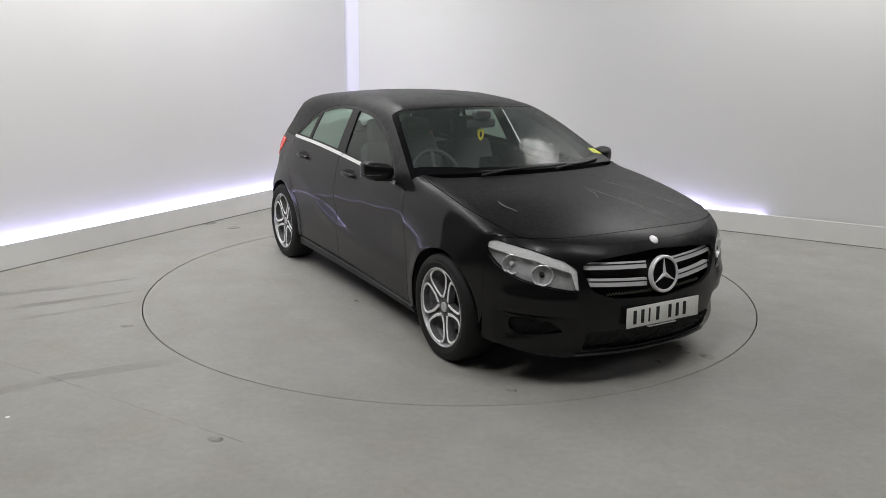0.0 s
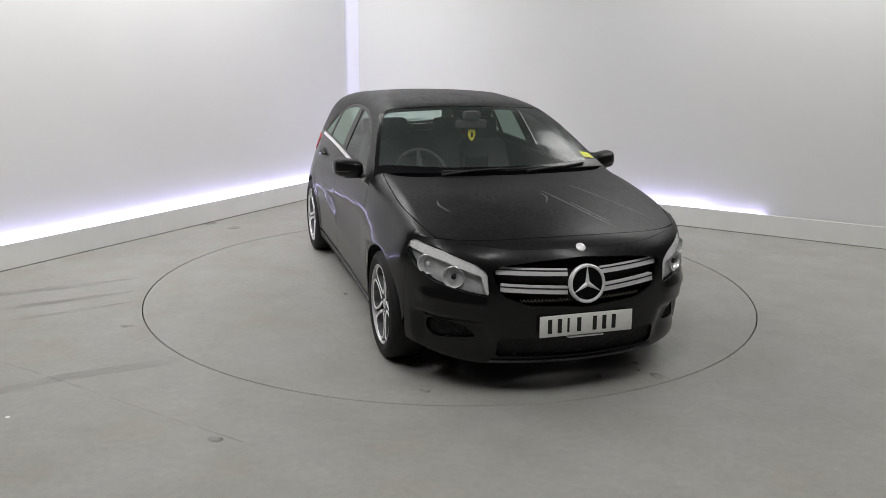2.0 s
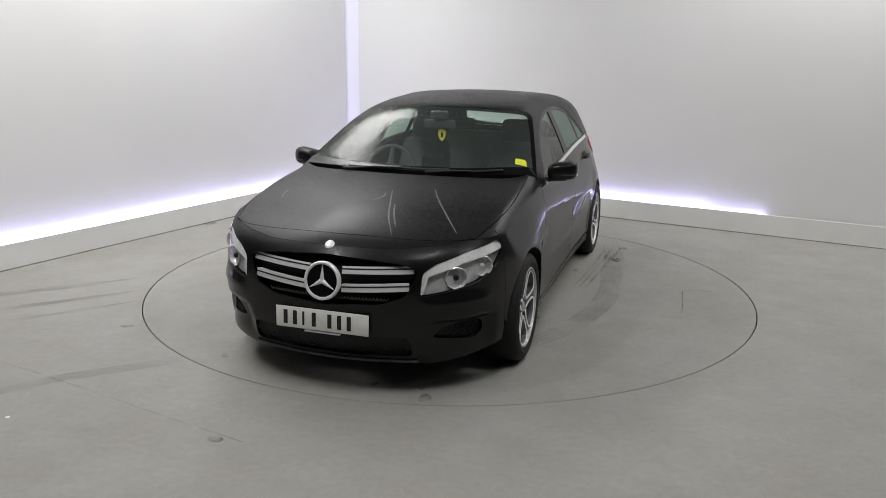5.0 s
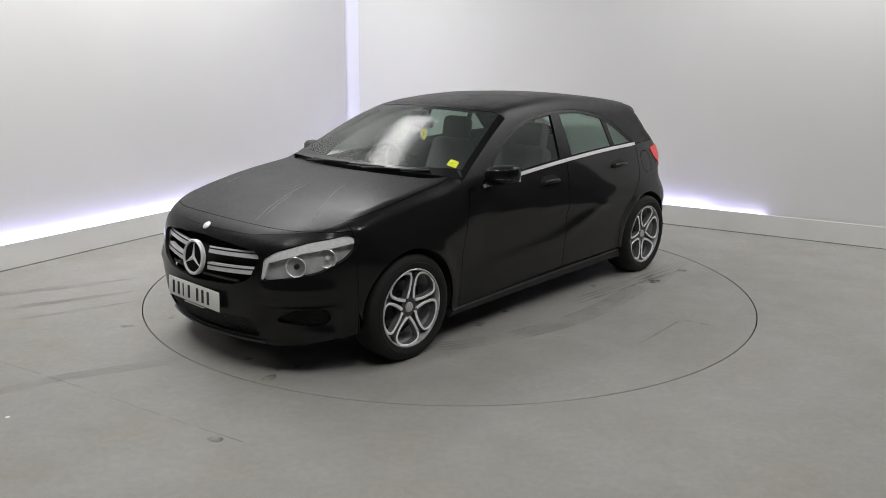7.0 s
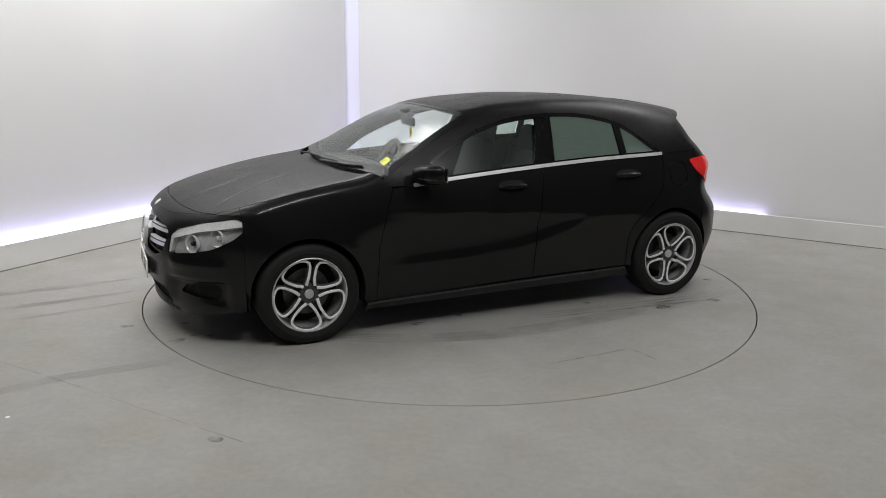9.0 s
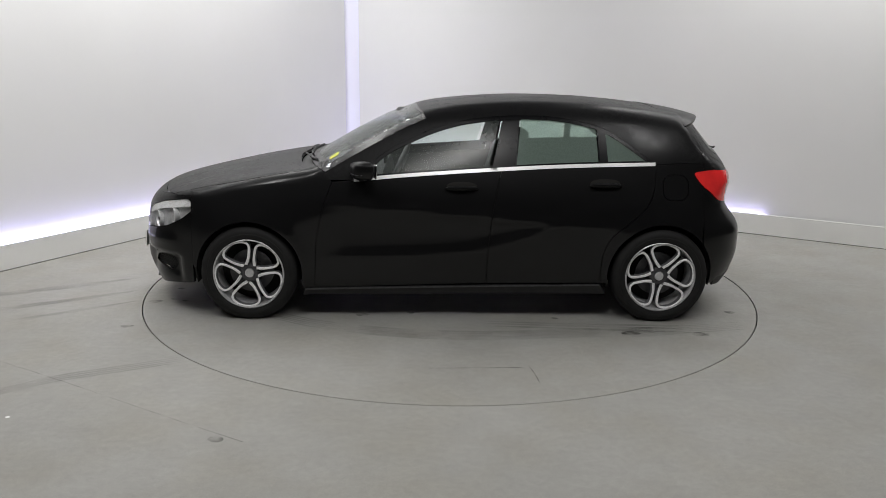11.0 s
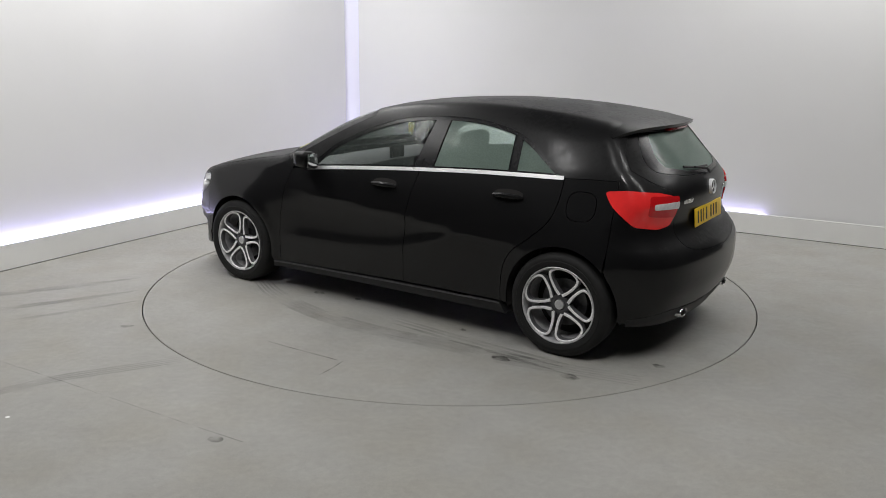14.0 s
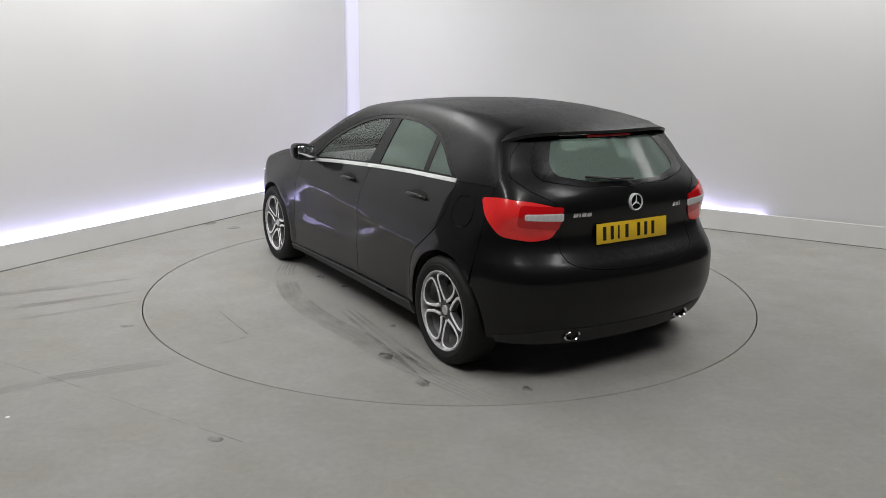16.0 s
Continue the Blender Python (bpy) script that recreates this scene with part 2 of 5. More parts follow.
def tube(bm, pts, r, n=8, closed=False):
    """A round bar along pts; r is a radius or one for each point."""
    pts = [Vector(p) for p in pts]
    rs = r if isinstance(r, (list, tuple)) else [r] * len(pts)
    rings = []
    up = None
    for i, p in enumerate(pts):
        a = pts[i - 1] if (i > 0 or closed) else p
        b = pts[(i + 1) % len(pts)] if (i < len(pts) - 1 or closed) else p
        d = (b - a).normalized()
        if up is None:
            up = d.orthogonal().normalized()
        up = (up - d * up.dot(d)).normalized()
        s = d.cross(up)
        rings.append([bm.verts.new(p + (up * math.cos(t) + s * math.sin(t)) * rs[i]) for t in (2 * math.pi * k / n for k in range(n))])
    m = len(rings)
    for i in range(m if closed else m - 1):
        a, b = rings[i], rings[(i + 1) % m]
        for k in range(n):
            bm.faces.new((a[k], a[(k + 1) % n], b[(k + 1) % n], b[k]))
    if not closed:
        bm.faces.new(rings[0][::-1])
        bm.faces.new(rings[-1])


def lathe(bm, profile, n=48, axis="y", closed=False, cap=True):
    """Turns a profile of (radius, height) pairs about an axis."""
    rings = []
    for r, h in profile:
        ring = []
        for k in range(n):
            a = 2 * math.pi * k / n
            c, s = r * math.cos(a), r * math.sin(a)
            ring.append(bm.verts.new((c, h, s) if axis == "y" else (c, s, h) if axis == "z" else (h, c, s)))
        rings.append(ring)
    m = len(rings)
    for i in range(m if closed else m - 1):
        a, b = rings[i], rings[(i + 1) % m]
        for k in range(n):
            bm.faces.new((a[k], a[(k + 1) % n], b[(k + 1) % n], b[k]))
    if not closed:
        if cap and profile[0][0] > 1e-6:
            bm.faces.new(rings[0][::-1])
        if cap and profile[-1][0] > 1e-6:
            bm.faces.new(rings[-1])
    bmesh.ops.recalc_face_normals(bm, faces=bm.faces)


# ---- room ----
def slab(name, corners, mat, label, z0, z1, kind="structure", cat="wall"):
    bm = bmesh.new()
    lo = [bm.verts.new((p.x, p.y, z0)) for p in corners]
    hi = [bm.verts.new((p.x, p.y, z1)) for p in corners]
    n = len(corners)
    bm.faces.new(lo[::-1])
    bm.faces.new(hi)
    for i in range(n):
        bm.faces.new((lo[i], lo[(i + 1) % n], hi[(i + 1) % n], hi[i]))
    bmesh.ops.recalc_face_normals(bm, faces=bm.faces)
    return tagged(part(name, bm, mat, None, "", False), label, cat, kind=kind)


def room():
    A, B, H, t = LEFT_LENGTH, RIGHT_LENGTH, WALL_TOP, 0.15
    back = 0.09
    slab("wall_left", [plan(0.03, -back), plan(WHITE_LEFT, -back), plan(WHITE_LEFT, -back - t), plan(0.03, -back - t)], WALL, "plain white painted studio wall", 0, H)
    slab("wall_right", [plan(-back, 0.03), plan(-back, WHITE_RIGHT), plan(-back - t, WHITE_RIGHT), plan(-back - t, 0.03)], WALL, "plain white painted studio wall", 0, H)
    # the dark hall round the white corner, closed above and behind
    hall = 3.0
    for name, c in (("wall_near_left", [plan(A, -hall), plan(A, B), plan(A + t, B), plan(A + t, -hall)]), ("wall_near_right", [plan(-hall, B), plan(A, B), plan(A, B + t), plan(-hall, B + t)]),
                    ("wall_far_left", [plan(-hall, -hall), plan(A, -hall), plan(A, -hall - t), plan(-hall, -hall - t)]), ("wall_far_right", [plan(-hall, -hall), plan(-hall, B), plan(-hall - t, B), plan(-hall - t, -hall)])):
        slab(name, c, HALL, "plain dark wall of the hall round the studio", 0, ROOM_HEIGHT)
    slab("wall_corner", [plan(-0.32, -0.32), plan(0.0, -0.32), plan(0.0, -0.28), plan(-0.28, -0.28), plan(-0.28, 0.0), plan(-0.32, 0.0)], WALL, "white recess behind the corner of the walls", 0, H)
    slab("ceiling", [plan(-3.3, -3.3), plan(A + 0.2, -3.3), plan(A + 0.2, B + 0.2), plan(-3.3, B + 0.2)], HALL, "plain dark ceiling of the hall", ROOM_HEIGHT, ROOM_HEIGHT + 0.1, cat="ceiling")
    slab("skirting_left", [plan(0.0, 0.0), plan(WHITE_LEFT, 0.0), plan(WHITE_LEFT, -0.018), plan(-0.018, -0.018)], SKIRT, "white painted skirting panel with a light strip behind its top", 0.006, 0.205, cat="skirting")
    # black strips stand in for the shade in the gap under the skirting
    slab("trim_left", [plan(-0.006, -0.006), plan(WHITE_LEFT, -0.006), plan(WHITE_LEFT, -0.014), plan(-0.014, -0.014)], PIT, "black strip filling the shadow gap under the skirting", 0, 0.006, cat="skirting")
    slab("trim_right", [plan(-0.006, -0.006), plan(-0.014, -0.014), plan(-0.014, WHITE_RIGHT), plan(-0.006, WHITE_RIGHT)], PIT, "black strip filling the shadow gap under the skirting", 0, 0.006, cat="skirting")
    slab("skirting_right", [plan(0.0, 0.0), plan(-0.018, -0.018), plan(-0.018, WHITE_RIGHT), plan(0.0, WHITE_RIGHT)], SKIRT, "white painted skirting panel with a light strip behind its top", 0.006, 0.205, cat="skirting")
    # light strips in the gap behind the skirting and up the corner
    for name, c in (("led_strip", [plan(0.2, -0.035), plan(WHITE_LEFT, -0.035), plan(WHITE_LEFT, -0.075), plan(0.2, -0.075)]),
                    ("led_strip", [plan(-0.035, 0.2), plan(-0.035, 4.42), plan(-0.075, 4.42), plan(-0.075, 0.2)])):
        slab(name, c, LED, "cool white glowing light strip behind the skirting", 0.188, 0.199, kind="", cat="light strip")
    slab("led_strip", [plan(-0.035, 4.43), plan(-0.035, 4.95), plan(-0.075, 4.95), plan(-0.075, 4.43)], LED_END, "weak end of the cool white light strip", 0.188, 0.199, kind="", cat="light strip")
    slab("led_strip", [plan(0.03, -0.15), plan(-0.15, 0.03), plan(-0.17, 0.03), plan(-0.17, -0.17), plan(0.03, -0.17)], LED_DIM, "cool white glowing strip up the wall corner", 0.0, H - 0.02, kind="", cat="light strip")
    # floor with a round hole for the turntable
    bm = bmesh.new()
    n = 160
    outer = [plan(-3.3, -3.3), plan(A + 0.2, -3.3), plan(A + 0.2, B + 0.2), plan(-3.3, B + 0.2)]
    inner = [bm.verts.new(((RADIUS + 0.0075) * math.cos(2 * math.pi * k / n), (RADIUS + 0.0075) * math.sin(2 * math.pi * k / n), 0)) for k in range(n)]
    low = [bm.verts.new((v.co.x, v.co.y, -0.1)) for v in inner]
    far = []
    for v in inner:
        d = v.co.normalized()
        best = 99
        for i in range(4):
            p, q = outer[i], outer[(i + 1) % 4]
            e = q - p
            den = d.x * e.y - d.y * e.x
            if abs(den) > 1e-9:
                s = (p.x * e.y - p.y * e.x) / den
                if 0 < s < best:
                    best = s
        far.append(bm.verts.new(d * best))
    for k in range(n):
        j = (k + 1) % n
        bm.faces.new((inner[k], far[k], far[j], inner[j]))
        bm.faces.new((inner[k], inner[j], low[j], low[k]))
    tagged(part("floor", bm, FLOOR, None, "", False), "worn grey painted concrete floor", "floor", kind="structure")
    bm = bmesh.new()
    lathe(bm, [(RADIUS + 0.05, -0.11), (RADIUS + 0.05, -0.09), (0.001, -0.09)], 64, "z")
    tagged(part("ground", bm, PIT, None, "", False), "dark pit under the turntable", "ground", kind="structure")


def turntable():
    bm = bmesh.new()
    lathe(bm, [(RADIUS - 0.05, -0.085), (RADIUS, -0.08), (RADIUS, -0.003), (RADIUS - 0.003, 0.0), (0.001, 0.0)], 160, "z")
    ob = tagged(part("turntable", bm, DISC, None, "", False), "grey painted round turntable set flush in the floor", "turntable")
    return ob


room()
turntable_disc = turntable()
for a, b, la, lb, power in ((3.6, 0.65, 5.2, 0.7, 168), (0.55, 6.0, 0.6, 4.2, 114), (6.87, 2.51, 1.5, 0.25, 46), (4.43, 6.65, 0.25, 1.5, 38), (6.12, 5.07, 1.5, 0.25, 46)):
    area_light("ceiling_light", a, b, 3.95, la, lb, power, (1.0, 0.99, 0.98))


# ---- car body: a smooth solid described by its profile, plan and section curves ----
def curve_table(pts, blur=0.04):
    """A smooth function through (a, b) pairs."""
    xs, ys = np.array([p[0] for p in pts], float), np.array([p[1] for p in pts], float)
    h, d = np.diff(xs), np.diff(ys) / np.diff(xs)
    m = np.zeros(len(xs))
    m[0], m[-1] = d[0], d[-1]
    for i in range(1, len(xs) - 1):
        m[i] = 0 if d[i - 1] * d[i] <= 0 else 2 * d[i - 1] * d[i] / (d[i - 1] + d[i])
    g = np.linspace(xs[0] - 0.5, xs[-1] + 0.5, 1600)
    c = np.clip(g, xs[0], xs[-1])
    i = np.clip(np.searchsorted(xs, c) - 1, 0, len(h) - 1)
    t = (c - xs[i]) / h[i]
    v = (ys[i] * (1 + 2 * t) * (1 - t) ** 2 + m[i] * h[i] * t * (1 - t) ** 2 + ys[i + 1] * t * t * (3 - 2 * t) + m[i + 1] * h[i] * t * t * (t - 1))
    v = v + (g - c) * np.where(g < c, m[0], m[-1])
    w = max(1, int(blur / (g[1] - g[0])))
    k = np.exp(-0.5 * (np.arange(-3 * w, 3 * w + 1) / w) ** 2)
    pad = np.pad(v, 3 * w, mode="reflect", reflect_type="odd")
    v = np.convolve(pad, k / k.sum(), mode="valid")
    return lambda q: np.interp(q, g, v)


TOP = curve_table([(-1.9, 1.22), (-1.70, 1.315), (-1.55, 1.352), (-1.34, 1.385), (-1.13, 1.408), (-0.82, 1.428), (-0.5, 1.434), (-0.16, 1.42), (0.18, 1.385),
                   (0.44, 1.308), (0.72, 1.173), (0.92, 1.058), (1.0, 1.015), (1.2, 0.982), (1.5, 0.938), (1.8, 0.880), (2.0, 0.828), (2.1, 0.785), (2.2, 0.70), (2.3, 0.56)], 0.025)
CROWN = curve_table([(-1.8, 0.10), (0.2, 0.07), (0.9, 0.05), (1.2, 0.045), (1.8, 0.10), (2.2, 0.16)], 0.1)
SIDE_PLAN = curve_table([(-2.1, 0.80), (-1.75, 0.855), (-1.35, 0.885), (-0.8, 0.878), (0.0, 0.872), (0.8, 0.882), (1.35, 0.898), (1.75, 0.88), (2.1, 0.82)], 0.08)
SECTION = curve_table([(0.14, 0.06), (0.22, 0.028), (0.32, 0.020), (0.45, 0.012), (0.58, 0.002), (0.68, 0.0), (0.80, 0.006), (0.88, 0.022), (0.95, 0.05), (1.02, 0.088)], 0.02)
BELT_Y = curve_table([(-2.0, 0.66), (-1.6, 0.72), (-1.2, 0.765), (-0.6, 0.79), (0.0, 0.805), (0.8, 0.825), (1.4, 0.82)], 0.1)
BELT_Z = curve_table([(-1.9, 1.06), (-1.3, 1.04), (-0.4, 1.0), (0.64, 0.93), (1.0, 0.91), (1.6, 0.80), (2.1, 0.70)], 0.1)
RISING = curve_table([(-1.3, 0.83), (-1.1, 0.80), (-0.75, 0.72), (-0.45, 0.59), (-0.1, 0.49), (0.4, 0.455), (0.95, 0.445)], 0.06)
NOSE = curve_table([(0.12, 2.10), (0.2, 2.15), (0.28, 2.195), (0.4, 2.205), (0.55, 2.20), (0.65, 2.185), (0.75, 2.15), (0.85, 2.09)], 0.03)
TAIL = curve_table([(0.12, -1.86), (0.22, -1.93), (0.32, -1.99), (0.45, -2.025), (0.58, -2.025), (0.64, -2.0), (0.71, -1.94), (0.78, -1.905), (0.95, -1.925), (1.03, -1.895), (1.1, -1.84),
                    (1.2, -1.75), (1.3, -1.66), (1.4, -1.56)], 0.02)
AXLE, HUB_Z, ARCH = 1.3495, 0.308, 0.347


def smax(a, b, k):
    h = np.maximum(k - np.abs(a - b), 0) / k
    return np.maximum(a, b) + h * h * k * 0.25


def side_half(x, z):
    """Half the body's width at a place along it and a height."""
    lower = SIDE_PLAN(x) - SECTION(z)
    # falling upper crease and rising lower crease, with the hollow of the doors between them
    c1 = 0.79 - 0.085 * (0.9 - x)
    c2 = RISING(x)
    fade = np.clip((1.25 - np.abs(x + 0.1)) / 0.45, 0, 1)
    half = np.maximum((c1 - c2) / 2, 0) + 0.02
    t = (z - (c1 + c2) / 2) / half
    lower = lower - fade * 0.024 * np.clip(half / 0.17, 0, 1) * np.exp(-1.2 * t * t) + fade * 0.009 * np.exp(-((z - c1) / 0.028) ** 2)
    lower = lower + fade * 0.006 * np.exp(-((z - c2 + 0.03) / 0.05) ** 2)
    for ax in (AXLE, -AXLE):
        r = np.hypot(x - ax, z - HUB_Z)
        lower = lower + 0.010 * np.exp(-((r - ARCH - 0.01) / 0.045) ** 2)
    zb, yb = BELT_Z(x), BELT_Y(x)
    up = z - zb
    upper = yb - 0.36 * up - 0.42 * np.maximum(up, 0) ** 2
    return -smax(-lower, -upper, 0.05)


def field(p):
    """Below zero inside the body, above zero outside."""
    x, y, z = p[..., 0], np.abs(p[..., 1]), p[..., 2]
    side = (y - side_half(x, z)) * 0.95
    ws = np.clip((z - 0.95) / 0.15, 0, 1) * np.clip((x + 0.4) / 0.5, 0, 1)
    xs = x + (0.06 + 0.09 * ws) * y * y
    top = (z - TOP(xs) + CROWN(x) * y * y) * np.where(x > 0.1, 0.9, 1.0)
    front = x - NOSE(z) + 0.36 * y * y + 0.20 * (y / 0.82) ** 8
    rear = TAIL(z) - x + (0.20 + 0.18 * np.clip((z - 0.92) / 0.2, 0, 1)) * y * y + 0.12 * (y / 0.8) ** 8
    f = smax(side, top, 0.10 - 0.045 * np.clip((x + 0.2) / 0.6, 0, 1))
    f = smax(f, front * 0.9, 0.06)
    f = smax(f, rear * 0.9, 0.05)
    return smax(f, 0.135 - z, 0.03)


def glass_sheet(p):
    """The windscreen's own sheet, free of the rounding at the pillars."""
    x, y, z = p[..., 0], np.abs(p[..., 1]), p[..., 2]
    return z - TOP(x + 0.12 * y * y) + CROWN(x) * y * y


def gradient(p, field=field):
    e, g = 0.003, np.zeros_like(p)
    for i in range(3):
        d = np.zeros(3)
        d[i] = e
        g[:, i] = field(p + d) - field(p - d)
    return g / np.maximum(np.linalg.norm(g, axis=1, keepdims=True), 1e-9)


def reach(o, d, far=1.6, near=0.02):
    """Where rays from inside the body leave it."""
    s = np.linspace(near, far, 70)
    val = np.stack([field(o + d * t) for t in s], 1) > 0
    i = np.where(val.any(1), np.argmax(val, 1), len(s) - 1)
    i = np.maximum(i, 1)
    lo, hi = s[i - 1].copy(), s[i].copy()
    for _ in range(22):
        mid = (lo + hi) / 2
        out = field(o + d * mid[:, None]) > 0
        hi, lo = np.where(out, mid, hi), np.where(out, lo, mid)
    return o + d * ((lo + hi) / 2)[:, None]


# flat maps of the body: side (x, z), top (x, y), front and rear (turn about an upright axis, z), cabin (x, turn about a lengthwise axis)
F_AXIS, R_AXIS, CABIN_Z, WING_Z = 1.2, -1.1, 0.9, 0.5


def lift(mode, uv):
    uv = np.asarray(uv, float)
    n = len(uv)
    zero, one = np.zeros(n), np.ones(n)
    if mode == "side":
        o, d = np.stack([uv[:, 0], zero, uv[:, 1]], 1), np.stack([zero, one, zero], 1)
    elif mode == "top":
        o, d = np.stack([uv[:, 0], uv[:, 1], zero + 0.5], 1), np.stack([zero, zero, one], 1)
    elif mode == "front":
        a = uv[:, 0] / 0.9
        o, d = np.stack([zero + F_AXIS, zero, uv[:, 1]], 1), np.stack([np.cos(a), np.sin(a), zero], 1)
    elif mode == "rear":
        a = uv[:, 0] / 0.9
        o, d = np.stack([zero + R_AXIS, zero, uv[:, 1]], 1), np.stack([-np.cos(a), np.sin(a), zero], 1)
    elif mode == "wing":
        a = uv[:, 1] / 0.8
        o, d = np.stack([uv[:, 0], zero, zero + WING_Z], 1), np.stack([zero, np.cos(a), np.sin(a)], 1)
    else:
        a = uv[:, 1] / 0.6
        o, d = np.stack([uv[:, 0], zero, zero + CABIN_Z], 1), np.stack([zero, np.cos(a), np.sin(a)], 1)
    return reach(o, d)


def to_map(mode, pts):
    """Places in the car's space to a flat map."""
    q = []
    for x, y, z in pts:
        if mode == "side":
            q.append((x, z))
        elif mode == "top":
            q.append((x, y))
        elif mode == "front":
            q.append((math.atan2(y, x - F_AXIS) * 0.9, z))
        elif mode == "rear":
            q.append((math.atan2(y, R_AXIS - x) * 0.9, z))
        elif mode == "wing":
            q.append((x, math.atan2(z - WING_Z, y) * 0.8))
        else:
            q.append((x, math.atan2(z - CABIN_Z, y) * 0.6))
    return q


def on_side(xz):
    """Points of the body's side at (x, z) pairs."""
    return [tuple(p) for p in lift("side", xz)]


def smooth_line(pts, n=6, closed=False):
    """A curve through the points, n pieces to each."""
    p = [np.array(q, float) for q in pts]
    m, out = len(p), []
    for i in range(m if closed else m - 1):
        if closed:
            a, b, c, d = p[i - 1], p[i], p[(i + 1) % m], p[(i + 2) % m]
        else:
            a, b, c, d = p[max(i - 1, 0)], p[i], p[i + 1], p[min(i + 2, m - 1)]
        for k in range(n):
            t = k / n
            out.append(tuple(0.5 * (2 * b + (c - a) * t + (2 * a - 5 * b + 4 * c - d) * t * t + (3 * b - a - 3 * c + d) * t ** 3)))
    if not closed:
        out.append(tuple(p[-1]))
    return out


def rounded(poly, r=0.02, n=4):
    """The polygon with its corners rounded."""
    out, m = [], len(poly)
    for i in range(m):
        a, b, c = (np.array(poly[j % m], float) for j in (i - 1, i, i + 1))
        la, lc = np.linalg.norm(a - b), np.linalg.norm(c - b)
        p, q = b + (a - b) * min(0.45, r / max(la, 1e-6)), b + (c - b) * min(0.45, r / max(lc, 1e-6))
        for k in range(n + 1):
            t = k / n
            out.append(tuple(p * (1 - t) ** 2 + 2 * b * t * (1 - t) + q * t * t))
    return out


def area_of(poly):
    return 0.5 * sum(poly[i - 1][0] * poly[i][1] - poly[i][0] * poly[i - 1][1] for i in range(len(poly)))


def inset(poly, d):
    if area_of(poly) < 0:
        poly = poly[::-1]
    out, m = [], len(poly)
    for i in range(m):
        a, b, c = (np.array(poly[j % m], float) for j in (i - 1, i, i + 1))
        e, f = b - a, c - b
        n1, n2 = np.array((-e[1], e[0])) / max(np.linalg.norm(e), 1e-9), np.array((-f[1], f[0])) / max(np.linalg.norm(f), 1e-9)
        n = n1 + n2
        n = n / max(0.5, np.dot(n, n)) * 2 if np.dot(n, n) > 1e-9 else n1
        out.append(tuple(b + n * d / max(1.0, np.linalg.norm(n) / 1.5)))
    return out


def inside(poly, pts):
    p = np.asarray(pts, float)
    res = np.zeros(len(p), bool)
    m = len(poly)
    for i in range(m):
        (x0, y0), (x1, y1) = poly[i - 1], poly[i]
        if y0 == y1:
            continue
        cross = ((y0 > p[:, 1]) != (y1 > p[:, 1])) & (p[:, 0] < (x1 - x0) * (p[:, 1] - y0) / (y1 - y0) + x0)
        res ^= cross
    return res


def dense(poly, step):
    out = []
    for i in range(len(poly)):
        a, b = np.array(poly[i], float), np.array(poly[(i + 1) % len(poly)], float)
        k = max(1, int(np.ceil(np.linalg.norm(b - a) / step)))
        out += [tuple(a + (b - a) * j / k) for j in range(k)]
    return out


